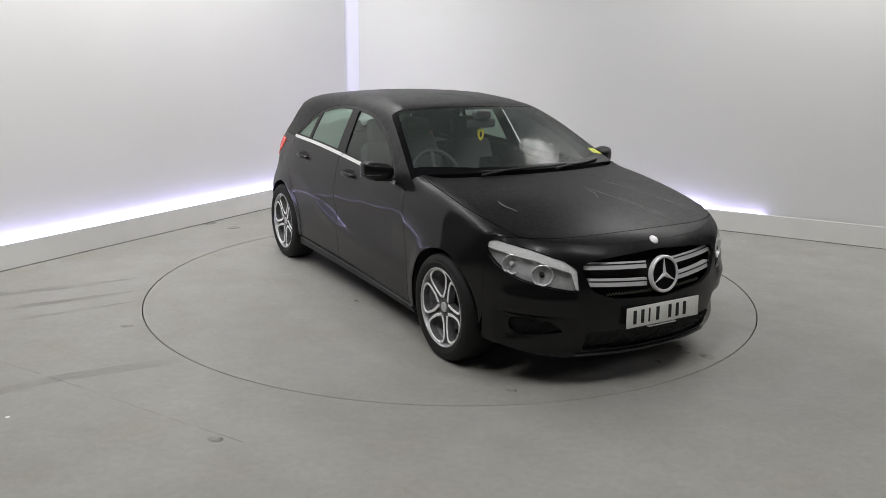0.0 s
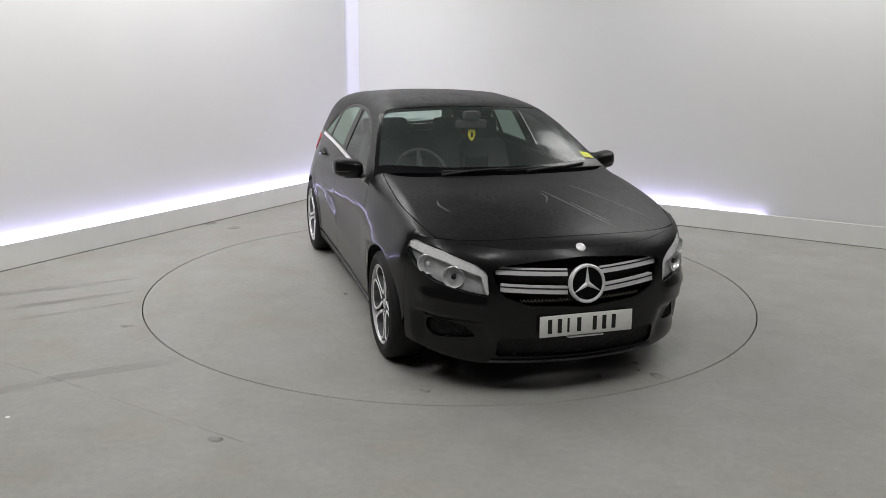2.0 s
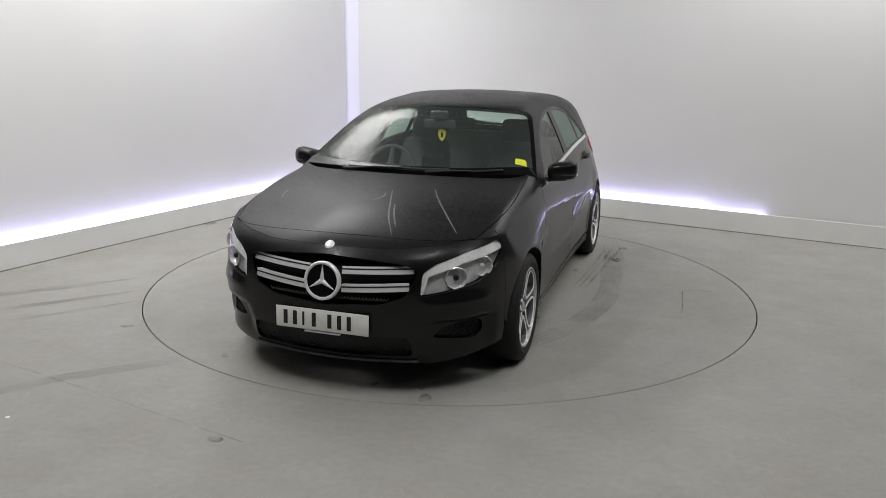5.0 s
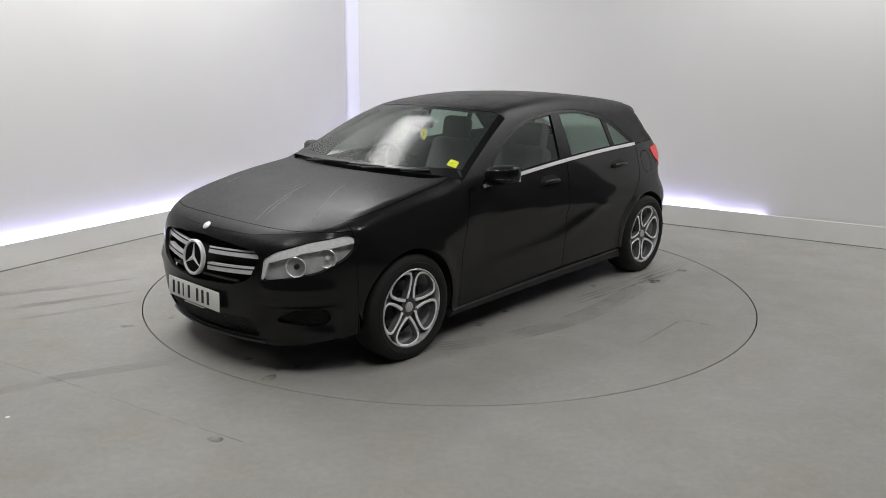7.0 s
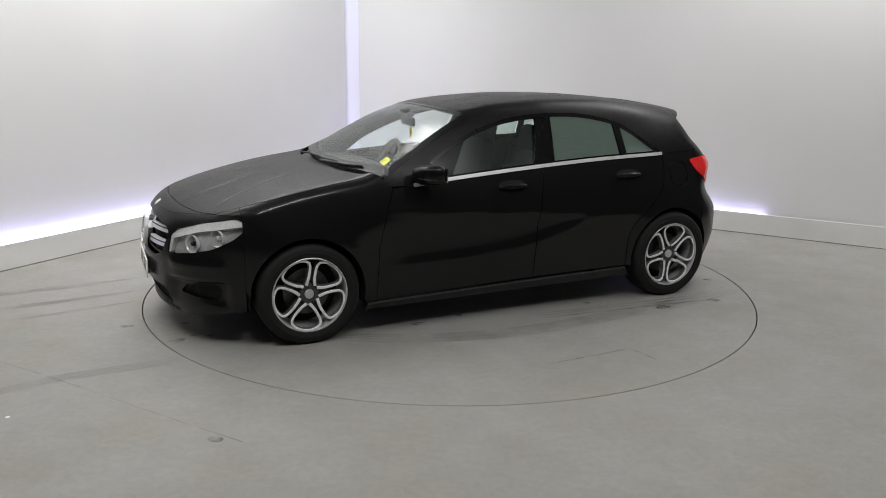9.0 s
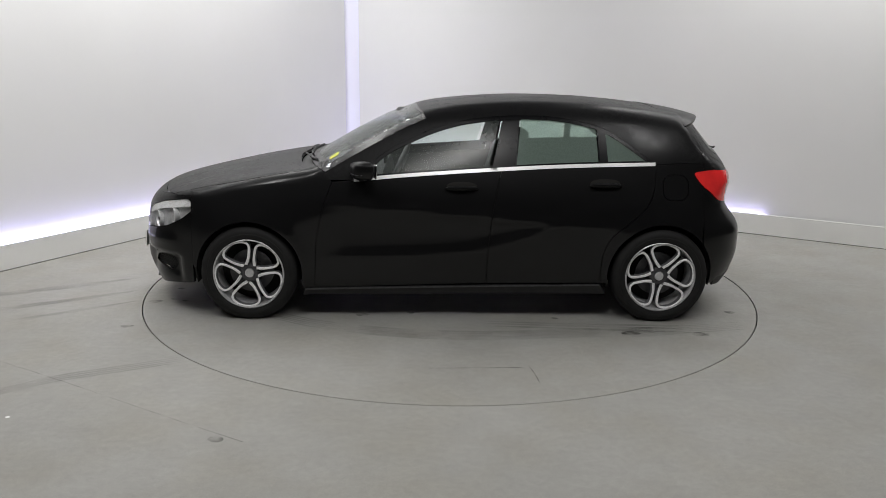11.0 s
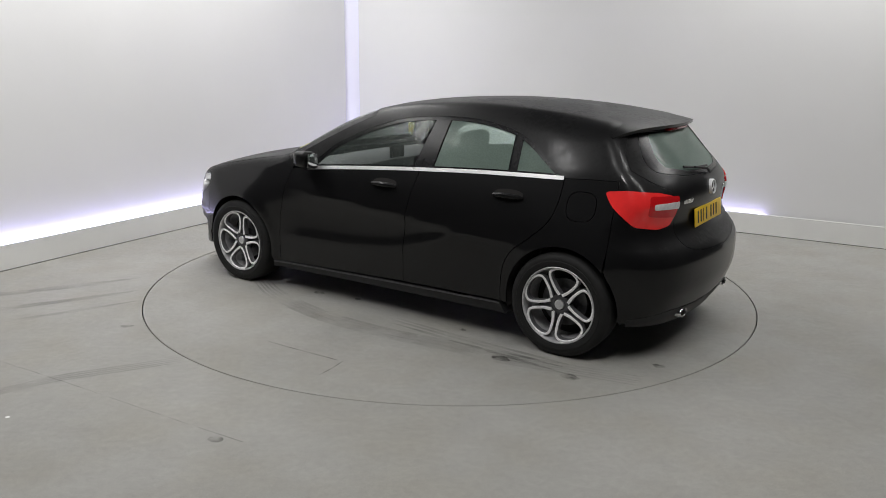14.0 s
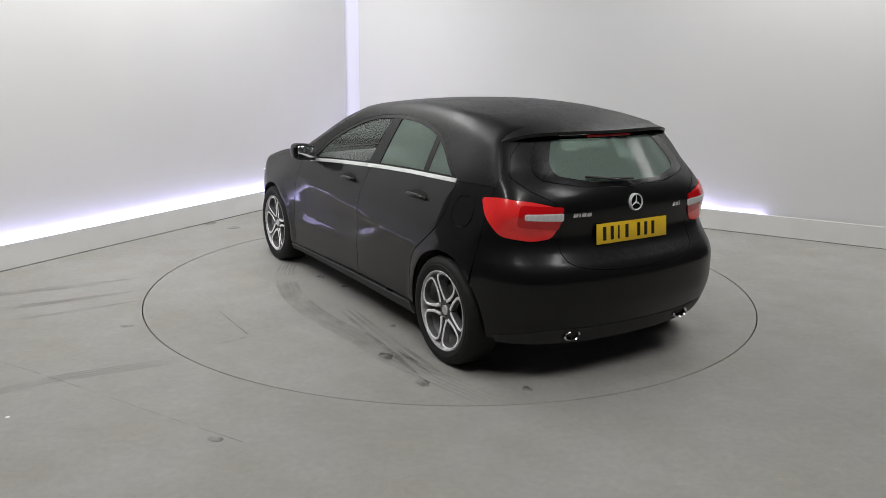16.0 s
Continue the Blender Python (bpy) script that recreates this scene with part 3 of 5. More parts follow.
def panel(name, mode, poly, mat, parent, holes=(), step=0.035, gap=0.0025, depth=0.015, out=0.0, both=True, label="", shape=None, sheet=field):
    """A sheet of the body's surface inside a polygon of a flat map, with thickness; with both, its mirror image too."""
    from mathutils.geometry import delaunay_2d_cdt
    poly = dense(inset(poly, gap), step)
    holes = [dense(inset(h, -gap), step) for h in holes]
    lo, hi = np.min(poly, 0), np.max(poly, 0)
    gx, gy = np.meshgrid(np.arange(lo[0] + step / 2, hi[0], step), np.arange(lo[1] + step / 2, hi[1], step))
    grid = np.stack([gx.ravel(), gy.ravel()], 1)
    keep = inside(inset(poly, step * 0.35), grid) if len(grid) else np.zeros(0, bool)
    for h in holes:
        keep &= ~inside(inset(h, -step * 0.35), grid)
    pts = [tuple(p) for p in poly]
    edges = [(i, (i + 1) % len(poly)) for i in range(len(poly))]
    for h in holes:
        b = len(pts)
        pts += h
        edges += [(b + i, b + (i + 1) % len(h)) for i in range(len(h))]
    pts += [tuple(p) for p in grid[keep]]
    vs, _, fs, *_ = delaunay_2d_cdt([Vector(p) for p in pts], edges, [], 0, 1e-6)
    uv = np.array([tuple(v) for v in vs])
    tri = np.array([tuple(f) for f in fs if len(f) == 3])
    mid = uv[tri].mean(1)
    ok = inside(poly, mid)
    for h in holes:
        ok &= ~inside(h, mid)
    tri = tri[ok]
    p = lift(mode, uv)
    nrm = gradient(p, sheet)
    p = p + nrm * (out if shape is None else shape(uv, p)[:, None])
    if shape is not None:
        # normals of the reshaped sheet
        fn = np.cross(p[tri[:, 1]] - p[tri[:, 0]], p[tri[:, 2]] - p[tri[:, 0]])
        flip = (fn * nrm[tri].mean(1)).sum(1) < 0
        fn[flip] *= -1
        acc = np.zeros_like(p)
        for k in range(3):
            np.add.at(acc, tri[:, k], fn)
        nrm = acc / np.maximum(np.linalg.norm(acc, axis=1, keepdims=True), 1e-12)
    fn = np.cross(p[tri[:, 1]] - p[tri[:, 0]], p[tri[:, 2]] - p[tri[:, 0]])
    flip = (fn * nrm[tri].mean(1)).sum(1) < 0
    tri[flip] = tri[flip][:, ::-1]
    made = []
    for sign in ((1, -1) if both else (1,)):
        s = np.array((1, sign, 1))
        n = len(p)
        co = np.concatenate([p * s, (p - nrm * depth) * s])
        faces = [tuple(t) for t in (tri if sign > 0 else tri[:, ::-1])]
        seen = set()
        for t in faces:
            seen |= {(t[0], t[1]), (t[1], t[2]), (t[2], t[0])}
        border = [(a, b) for a, b in seen if (b, a) not in seen]
        border.sort()
        # the rim has corners of its own, so that its shading stays apart from the sheet's
        own = {}
        for a, b in border:
            for i in (a, b):
                own.setdefault(i, len(own))
        keys = list(own)
        k = len(own)
        co = np.concatenate([co, co[keys], co[[i + n for i in keys]]])
        rim = [(2 * n + own[b], 2 * n + own[a], 2 * n + k + own[a], 2 * n + k + own[b]) for a, b in border]
        back = [(t[2] + n, t[1] + n, t[0] + n) for t in faces]
        me = bpy.data.meshes.new(name)
        me.from_pydata(co.tolist(), [], [tuple(int(i) for i in f) for f in faces + back + rim])
        me.materials.append(mat)
        for f in me.polygons:
            f.use_smooth = True
        if mat in (GLASS, LENS, MISTED):
            me.materials.append(INNER_FACE)
            for f in list(me.polygons)[len(faces):]:
                f.material_index = 1
        nn = nrm * s
        normals = [tuple(nn[i]) for f in faces for i in f] + [tuple(-nn[i - n]) for f in back for i in f]
        for f in list(me.polygons)[2 * len(faces):]:
            normals += [tuple(f.normal)] * 4
        me.normals_split_custom_set(normals)
        ob = new(name, me)
        ob.parent = parent
        ob.visible_shadow = mat not in (GLASS, LENS, MISTED)
        if label:
            tagged(ob, label)
        made.append(ob)
    return made


car = tagged(new("car"), "black five-door hatchback car with silver alloy wheels on the turntable", "car")


def arch_arc(ax, a0, a1, n=20, r=ARCH):
    return [(ax + r * math.cos(radians(a0 + (a1 - a0) * k / n)), HUB_Z + r * math.sin(radians(a0 + (a1 - a0) * k / n))) for k in range(n + 1)]


# side outlines, in (x, z)
DLO_TOP = smooth_line([(0.66, 0.945), (0.58, 1.005), (0.447, 1.11), (0.204, 1.225), (-0.03, 1.295), (-0.26, 1.325), (-0.50, 1.332), (-0.70, 1.318), (-0.92, 1.272), (-1.06, 1.205), (-1.19, 1.115), (-1.285, 1.05)], 4)
STRIP = [(0.66, 0.925), (0.3, 0.957), (-0.3, 0.998), (-0.8, 1.023), (-1.295, 1.036)]
STRIP_LINE = smooth_line(STRIP, 4)


def bonnet_edge(x):
    return 0.755 + 0.02 * min(1.0, max(0.0, (x - 0.9) / 0.4)) - 0.075 * max(0.0, (x - 1.35) / 0.5) ** 2


def car_panels():
    front_edge = 1.72
    # bonnet: the seam over the nose, the sides, and the cowl below the windscreen
    side_line = [(x, bonnet_edge(x)) for x in np.linspace(1.85, 0.90, 12)]
    nose_line = smooth_line([(1.85, bonnet_edge(1.85)), (1.93, 0.58), (2.0, 0.35), (2.03, 0.0), (2.0, -0.35), (1.93, -0.58), (1.85, -bonnet_edge(1.85))], 5)
    cowl = smooth_line([(0.90, -bonnet_edge(0.90)), (1.02, -0.55), (1.10, 0.0), (1.02, 0.55), (0.90, bonnet_edge(0.90))], 5)
    bonnet = nose_line + [(x, -y) for x, y in side_line[1:]] + cowl[1:-1] + side_line[::-1][:-1]
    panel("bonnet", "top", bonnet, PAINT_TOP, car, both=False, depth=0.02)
    # front wing
    seam = [tuple(p) for p in lift("top", [(x, bonnet_edge(x)) for x in np.linspace(front_edge, 0.90, 14)])]
    rest = [(0.80, 0.915), (0.86, 0.75), (0.905, 0.55), (0.925, 0.21), (0.99, 0.21)] + [q for q in arch_arc(AXLE, 190, 0, 40) if q[0] < front_edge and q[1] > 0.21] + [(front_edge, z) for z in np.linspace(0.36, 0.80, 6)]
    panel("front_wing", "wing", to_map("wing", seam + on_side(rest)), PAINT, car, gap=0.0015)
    # doors
    b_line = smooth_line([(-0.295, 0.998), (-0.25, 0.80), (-0.218, 0.55), (-0.203, 0.25)], 4)
    fdoor = [q for q in STRIP_LINE if q[0] > -0.295] + b_line + [(0.925, 0.215), (0.905, 0.55), (0.86, 0.75), (0.80, 0.915)]
    panel("front_door", "side", fdoor, PAINT, car)
    rear_edge = smooth_line([(-1.30, 1.036), (-1.29, 0.90), (-1.245, 0.78), (-1.13, 0.67), (-1.02, 0.575), (-0.965, 0.45), (-0.955, 0.26)], 4)
    rdoor = [q for q in STRIP_LINE if -1.29 < q[0] < -0.295] + rear_edge + b_line[::-1]
    panel("rear_door", "side", rdoor, PAINT, car)
    # dark inner side behind the door seams
    inner = [(0.99, 0.20), (-0.96, 0.23), (-1.0, 0.50), (-1.15, 0.66), (-1.26, 0.80), (-1.28, 0.98), (-0.3, 0.955), (0.70, 0.88), (0.95, 0.85)]
    panel("inner_side", "side", inner, PIT, car, gap=0.0, out=-0.024, depth=0.01, step=0.06)
    # sill
    panel("sill", "side", [(0.985, 0.213), (-0.955, 0.253), (-0.995, 0.185), (1.0, 0.165)], TRIM, car, out=0.006, gap=0.0, depth=0.05)
    # thin grey strip in place of the highlight on the sill's edge
    panel("sill_highlight", "side", [(0.985, 0.2125), (-0.955, 0.2525), (-0.955, 0.243), (0.985, 0.203)], ALLOY_DARK, car, out=0.0105, gap=0.0, depth=0.008, label="pale grey strip painted for the highlight along the sill")
    # rear quarter up to the lamp and bumper seams
    quarter = rear_edge + [q for q in arch_arc(-AXLE, -8, 180, 40) if q[0] > -1.62] + [(-1.62, 0.66), (-1.62, 1.045)]
    flap = rounded([(-1.345, 0.81), (-1.345, 0.97), (-1.515, 0.97), (-1.515, 0.81)], 0.07, 6)
    left_side, right_side = panel("rear_quarter", "side", quarter, PAINT, car, holes=[flap], gap=0.0025)
    fuel = panel("fuel_flap", "side", flap, PAINT, car, gap=0.0015)
    fuel[0].parent, fuel[1].parent = left_side, right_side
    # roof, pillars and cant rails, with openings for the glass
    dlo = STRIP_LINE[::-1][1:-1] + DLO_TOP
    dlo3 = on_side(dlo)
    dlo_l = to_map("cabin", dlo3)
    dlo_r = [(x, 0.6 * math.pi - v) for x, v in dlo_l][::-1]
    ws = smooth_line([(0.84, 0.695, 0.965), (0.62, 0.665, 1.08), (0.40, 0.62, 1.19), (0.20, 0.575, 1.28)], 4)
    ws = ws + smooth_line([(0.20, 0.575, 1.28), (0.25, 0.35, 1.32), (0.275, 0.0, 1.335)], 4)[1:]
    ws_b = smooth_line([(0.84, 0.695, 0.965), (0.985, 0.40, 1.0), (1.025, 0.0, 1.01)], 4)
    half = ws_b[::-1][:-1] + ws
    half = [(x, y, max(z, 0.955)) for x, y, z in half]
    ws_l = to_map("cabin", half)
    ws_poly = ws_l + [(x, 0.6 * math.pi - v) for x, v in ws_l[::-1][1:-1]]
    low = on_side([(0.80, 0.918)] + STRIP_LINE + [(-1.45, 1.042), (-1.62, 1.045)])
    low_l = to_map("cabin", low)
    back = to_map("cabin", lift("side", smooth_line([(-1.62, 1.045), (-1.61, 1.12), (-1.56, 1.22), (-1.50, 1.29)], 3)))
    back = back + [(-1.56, 0.6 * radians(45)), (-1.60, 0.6 * radians(90))]
    front = [(x + 0.004, v) for x, v in to_map("cabin", ws_b)]
    left = front[::-1] + to_map("cabin", on_side([(0.86, 0.925)])) + low_l[1:] + back
    roof = left + [(x, 0.6 * math.pi - v) for x, v in left[::-1][1:-1]]
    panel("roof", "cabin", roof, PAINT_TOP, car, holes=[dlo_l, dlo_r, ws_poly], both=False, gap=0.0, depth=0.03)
    panel("windscreen", "cabin", ws_poly, GLASS, car, both=False, gap=0.0, depth=0.005, out=-0.0015, sheet=glass_sheet)
    mid_v = 0.3 * math.pi
    clear = [(0.60 + (x - 0.60) * 0.90 - 0.012, mid_v + (v - mid_v) * 0.945) for x, v in ws_poly]
    panel("windscreen_border", "cabin", ws_poly, GLOSS, car, holes=[clear], both=False, gap=0.0, depth=0.0025, out=0.0008, sheet=glass_sheet)
    # side glass and pillars between
    def strip_of(xa, xb, sa, sb):
        """Between lines that start at xa and xb on the belt and lean back by sa and sb a metre."""
        base = DLO_TOP + STRIP_LINE[::-1]
        return [q for q in clip(clip(base, xa, sa, 1), xb, sb, -1)]
    def clip(poly, xa, s, side):
        f = lambda q: side * ((xa - s * (q[1] - 1.0)) - q[0])
        out = []
        for i in range(len(poly)):
            a, b = poly[i - 1], poly[i]
            fa, fb = f(a), f(b)
            if (fa >= 0) != (fb >= 0):
                t = fa / (fa - fb)
                out.append((a[0] + (b[0] - a[0]) * t, a[1] + (b[1] - a[1]) * t))
            if fb >= 0:
                out.append(b)
        return out
    panel("front_side_window", "side", strip_of(0.62, -0.225, 0, 0.25), GLASS, car, gap=0.018, depth=0.005, out=-0.006)
    panel("door_pillar", "side", strip_of(-0.235, -0.375, 0.25, 0.12), GLOSS, car, gap=-0.004, depth=0.02, out=-0.003)
    panel("rear_side_window", "side", strip_of(-0.37, -0.945, 0.12, -0.06), MISTED, car, gap=0.018, depth=0.005, out=-0.006)
    panel("window_bar", "side", strip_of(-0.94, -0.985, -0.06, -0.06), GLOSS, car, gap=-0.004, depth=0.015, out=-0.003)
    panel("quarter_window", "side", strip_of(-0.97, -1.28, -0.06, 0), MISTED, car, gap=0.014, depth=0.005, out=-0.006)
    frame_l = DLO_TOP + STRIP_LINE[::-1]
    panel("window_frame", "side", frame_l, GLOSS, car, holes=[inset(frame_l, 0.02)], gap=-0.003, depth=0.02, out=-0.002)
    # bright strip along the belt
    up = [(x, z + 0.011) for x, z in STRIP_LINE]
    dn = [(x, z - 0.011) for x, z in STRIP_LINE[::-1]]
    panel("belt_strip", "side", up + dn, BELT, car, gap=0.0, depth=0.01, out=0.006, label="bright metal strip")
    # nose
    def fmap(*p):
        return to_map("front", p)
    hl = fmap((2.098, 0.486, 0.545), (2.03, 0.60, 0.565), (1.90, 0.74, 0.60), (1.78, 0.80, 0.66), (1.67, 0.818, 0.747), (1.74, 0.775, 0.79), (1.90, 0.66, 0.76), (2.02, 0.535, 0.71), (2.075, 0.49, 0.665))
    hl = rounded(hl, 0.03)
    gr = fmap((2.10, 0.455, 0.70), (2.085, 0.475, 0.67), (2.12, 0.42, 0.545), (2.16, 0.30, 0.50), (2.19, 0.0, 0.485))
    gr_t = fmap((2.17, 0.0, 0.735), (2.15, 0.25, 0.722), (2.10, 0.44, 0.70))
    gl = gr_t + gr[1:]
    grille = gl[:-1] + [(-u, v) for u, v in gl[::-1]][:-1]
    grille = rounded(grille, 0.025)
    def contour(u):
        return 0.772 + 0.03 * min(1.0, max(0.0, (abs(u) - 0.35) / 0.35))
    post = to_map("front", lift("side", [(front_edge, z) for z in np.linspace(0.235, 0.802, 9)]))
    u_end = post[-1][0]
    rim_line = [(u, contour(u)) for u in np.linspace(u_end, -u_end, 41)]
    bumper = [(0, 0.185), (0.5, 0.17)] + post[:-1] + rim_line + [(-u, v) for u, v in post[::-1][1:]] + [(-0.5, 0.17)]
    rim_top = [(p[0], p[1]) for p in lift("front", rim_line)]
    seam_end = [(x, bonnet_edge(x)) for x in (front_edge, 1.76, 1.80)]
    nose_top = rim_top[::-1] + seam_end + nose_line + [(x, -y) for x, y in seam_end[::-1]]
    panel("nose_panel", "top", nose_top, PAINT, car, both=False, gap=0.0012, depth=0.02)
    fog_l = rounded([(0.50, 0.315), (0.73, 0.285), (0.785, 0.32), (0.775, 0.385), (0.68, 0.398), (0.56, 0.375)], 0.03)
    intake = [(-0.42, 0.215), (0.42, 0.215), (0.40, 0.33), (-0.40, 0.33)]
    def bumper_relief(uv, p):
        """Ledge under the lamps, and the side scoops with an upturned blade below each opening."""
        ease = lambda a: np.clip(a, 0, 1) ** 2 * (3 - 2 * np.clip(a, 0, 1))
        u, z = np.abs(uv[:, 0]), uv[:, 1]
        scoop = ease((u - 0.38 - 0.35 * np.maximum(z - 0.3, 0)) / 0.10) * ease((0.85 - u) / 0.06) * ease((0.425 - z) / 0.03) * ease((z - 0.185) / 0.13)
        ledge = ease((u - 0.44) / 0.06) * ease((0.84 - u) / 0.10) * np.exp(-((z - 0.505) / 0.032) ** 2)
        return 0.011 * ledge - 0.036 * scoop
    panel("front_bumper", "front", bumper, PAINT, car, holes=[hl, [(-u, v) for u, v in hl[::-1]], grille, fog_l, [(-u, v) for u, v in fog_l[::-1]], rounded(intake, 0.03)], both=False, gap=0.0, depth=0.02, step=0.02, shape=bumper_relief)
    lamps = panel("headlamp", "front", hl, LENS, car, gap=0.003, depth=0.004, label="clear headlamp lens")
    top_band = fmap((1.67, 0.818, 0.747), (1.74, 0.775, 0.79), (1.90, 0.66, 0.76), (2.02, 0.535, 0.71), (2.075, 0.49, 0.665), (2.098, 0.486, 0.545), (2.085, 0.505, 0.56), (2.05, 0.515, 0.645), (1.93, 0.65, 0.70), (1.80, 0.76, 0.725))
    sides = [panel("housing", "front", hl, LAMP_GREY, car, gap=0.001, depth=0.004, out=-0.035), panel("indicator", "front", top_band, WHITE, car, gap=0.003, depth=0.03, out=-0.008, step=0.02)]
    for k, sign in enumerate((1, -1)):
        for made in sides:
            made[k].parent = lamps[k]
        for u, z, r in ((0.765, 0.672, 0.054), (0.618, 0.630, 0.058)):
            c, n = surface("front", u, z)
            c = c - n * 0.016
            bm = bmesh.new()
            lathe(bm, [(r, 0.0), (r * 0.96, 0.002), (r * 0.85, -0.022), (r * 0.5, -0.04), (r * 0.18, -0.043), (r * 0.16, -0.02), (0.0005, -0.018)], 32, "x", cap=False)
            for v in bm.verts:
                v.co = pose(c.x, sign * c.y, c.z, 0, 0, sign * 30) @ v.co
            part("reflector", bm, BOWL, lamps[k])
            bm = bmesh.new()
            lathe(bm, [(r * 0.24, -0.03), (r * 0.24, -0.008), (r * 0.18, -0.002), (0.0005, 0.0)], 16, "x")
            for v in bm.verts:
                v.co = pose(c.x, sign * c.y, c.z, 0, 0, sign * 30) @ v.co
            part("bulb_shield", bm, TRIM if u < 0.7 else WHITE, lamps[k])
    panel("grille_back", "front", grille, PIT, car, both=False, gap=-0.01, out=-0.07, depth=0.01)
    panel("fog_grille", "front", fog_l, MESH, car, gap=-0.005, out=-0.058, depth=0.01)
    panel("lower_grille", "front", rounded(intake, 0.03), MESH, car, both=False, gap=-0.005, out=-0.03, depth=0.01)
    lattice("intake_mesh", rounded(intake, 0.03), 0.024, -0.018, TRIM)
    lattice("radiator_mesh", [(-0.33, 0.545), (-0.30, 0.512), (0.0, 0.498), (0.30, 0.512), (0.33, 0.545)], 0.017, -0.03, MESH_GREY)
    for sign in (1, -1):
        lattice("scoop_mesh", [(sign * u, z) for u, z in fog_l], 0.018, -0.048, TRIM)
    # tail
    def rmap(*p):
        return to_map("rear", p)
    tl = rounded(rmap((-1.575, 0.80, 0.985), (-1.70, 0.755, 1.0), (-1.80, 0.60, 0.985), (-1.85, 0.50, 0.96), (-1.865, 0.45, 0.90), (-1.86, 0.52, 0.79), (-1.82, 0.62, 0.775), (-1.74, 0.77, 0.80), (-1.63, 0.81, 0.90)), 0.03)
    def bumper_edge(z):
        return min(-1.62, -AXLE - math.sqrt(max(0.0, ARCH ** 2 - (z - HUB_Z) ** 2)))
    edge = to_map("rear", lift("side", [(bumper_edge(z), z) for z in np.linspace(0.25, 1.045, 26)] + smooth_line([(-1.62, 1.045), (-1.61, 1.12), (-1.56, 1.22), (-1.50, 1.29)], 3)[1:]))
    gate_bottom = smooth_line([(0.50, 0.82), (0.49, 0.72), (0.41, 0.65), (0.2, 0.618), (0.0, 0.61), (-0.2, 0.618), (-0.41, 0.65), (-0.49, 0.72), (-0.50, 0.82)], 4)
    upper = [(0.74, 1.30), (0.80, 1.20), (0.78, 1.10), (0.66, 1.035), (0.53, 0.98)]
    gate = gate_bottom[::-1] + upper[::-1] + [(-u, v) for u, v in upper]
    rg = rounded([(0.62, 1.085), (0.35, 1.048), (0.0, 1.038), (-0.35, 1.048), (-0.62, 1.085), (-0.68, 1.15), (-0.66, 1.29), (0.66, 1.29), (0.68, 1.15)], 0.04)
    tl_r = [(-u, v) for u, v in tl[::-1]]
    panel("tailgate", "rear", gate, PAINT, car, holes=[rg], both=False, gap=0.002, depth=0.02)
    panel("rear_window", "rear", rg, MISTED, car, both=False, gap=0.001, depth=0.005, out=-0.003)
    ring = [(u * 0.83, 1.035 + (v - 1.035) * 0.86 + 0.026) for u, v in rg]
    panel("window_border", "rear", rg, GLOSS, car, holes=[ring], both=False, gap=0.001, depth=0.003, out=0.0015)
    half_body = [(0.3, 0.20)] + edge + upper
    rear_body = half_body + gate_bottom + [(-u, v) for u, v in half_body[::-1]]
    diffuser = [(-0.80, 0.23), (-0.3, 0.20), (0.3, 0.20), (0.80, 0.23), (0.80, 0.27), (0.55, 0.31), (0.30, 0.30), (-0.30, 0.30), (-0.55, 0.31), (-0.80, 0.27)]
    panel("diffuser", "rear", diffuser, TRIM, car, both=False, gap=0.0, out=0.003, depth=0.012)
    panel("rear_bumper", "rear", rear_body, PAINT, car, holes=[tl, tl_r], both=False, gap=0.001, depth=0.02)
    tails = panel("tail_lamp", "rear", tl, RED, car, gap=0.002, depth=0.02, out=0.006, label="red tail lamp with a pale bar")
    cell = rounded(rmap((-1.866, 0.452, 0.955), (-1.80, 0.69, 0.968), (-1.79, 0.70, 0.86), (-1.86, 0.48, 0.835)), 0.02)
    for made, lamp in zip(panel("inner_lens", "rear", cell, RED_DEEP, car, gap=0.0, depth=0.01, out=0.0072, step=0.02), tails):
        made.parent = lamp
    bar = rounded(rmap((-1.865, 0.455, 0.925), (-1.81, 0.665, 0.925), (-1.81, 0.665, 0.895), (-1.865, 0.455, 0.885)), 0.01)
    for made, lamp in zip(panel("reversing_light", "rear", bar, WHITE, car, gap=0.0, depth=0.01, out=0.0085, step=0.02), tails):
        made.parent = lamp


def lattice(name, poly, cell, out, mat):
    """A mesh of crossing bars inside a polygon of the front map."""
    (u0, v0), (u1, v1) = np.min(poly, 0), np.max(poly, 0)
    h, k, runs = v1 - v0, 0.6, []
    t = np.linspace(0, 1, max(4, int(h / 0.012)))
    for slope in (k, -k):
        for start in np.arange(u0 - h * k, u1 + h * k, cell):
            line = np.stack([start + slope * h * t, v0 + h * t], 1)
            runs.append([])
            for q, good in zip(line, inside(poly, line)):
                if good:
                    runs[-1].append(q)
                elif runs[-1]:
                    runs.append([])
    runs = [r for r in runs if len(r) > 1]
    p = lift("front", [q for r in runs for q in r])
    p = p + gradient(p) * out
    bm, i = bmesh.new(), 0
    for r in runs:
        tube(bm, [tuple(a) for a in p[i:i + len(r)]], 0.0022, 4)
        i += len(r)
    return part(name, bm, mat, car)


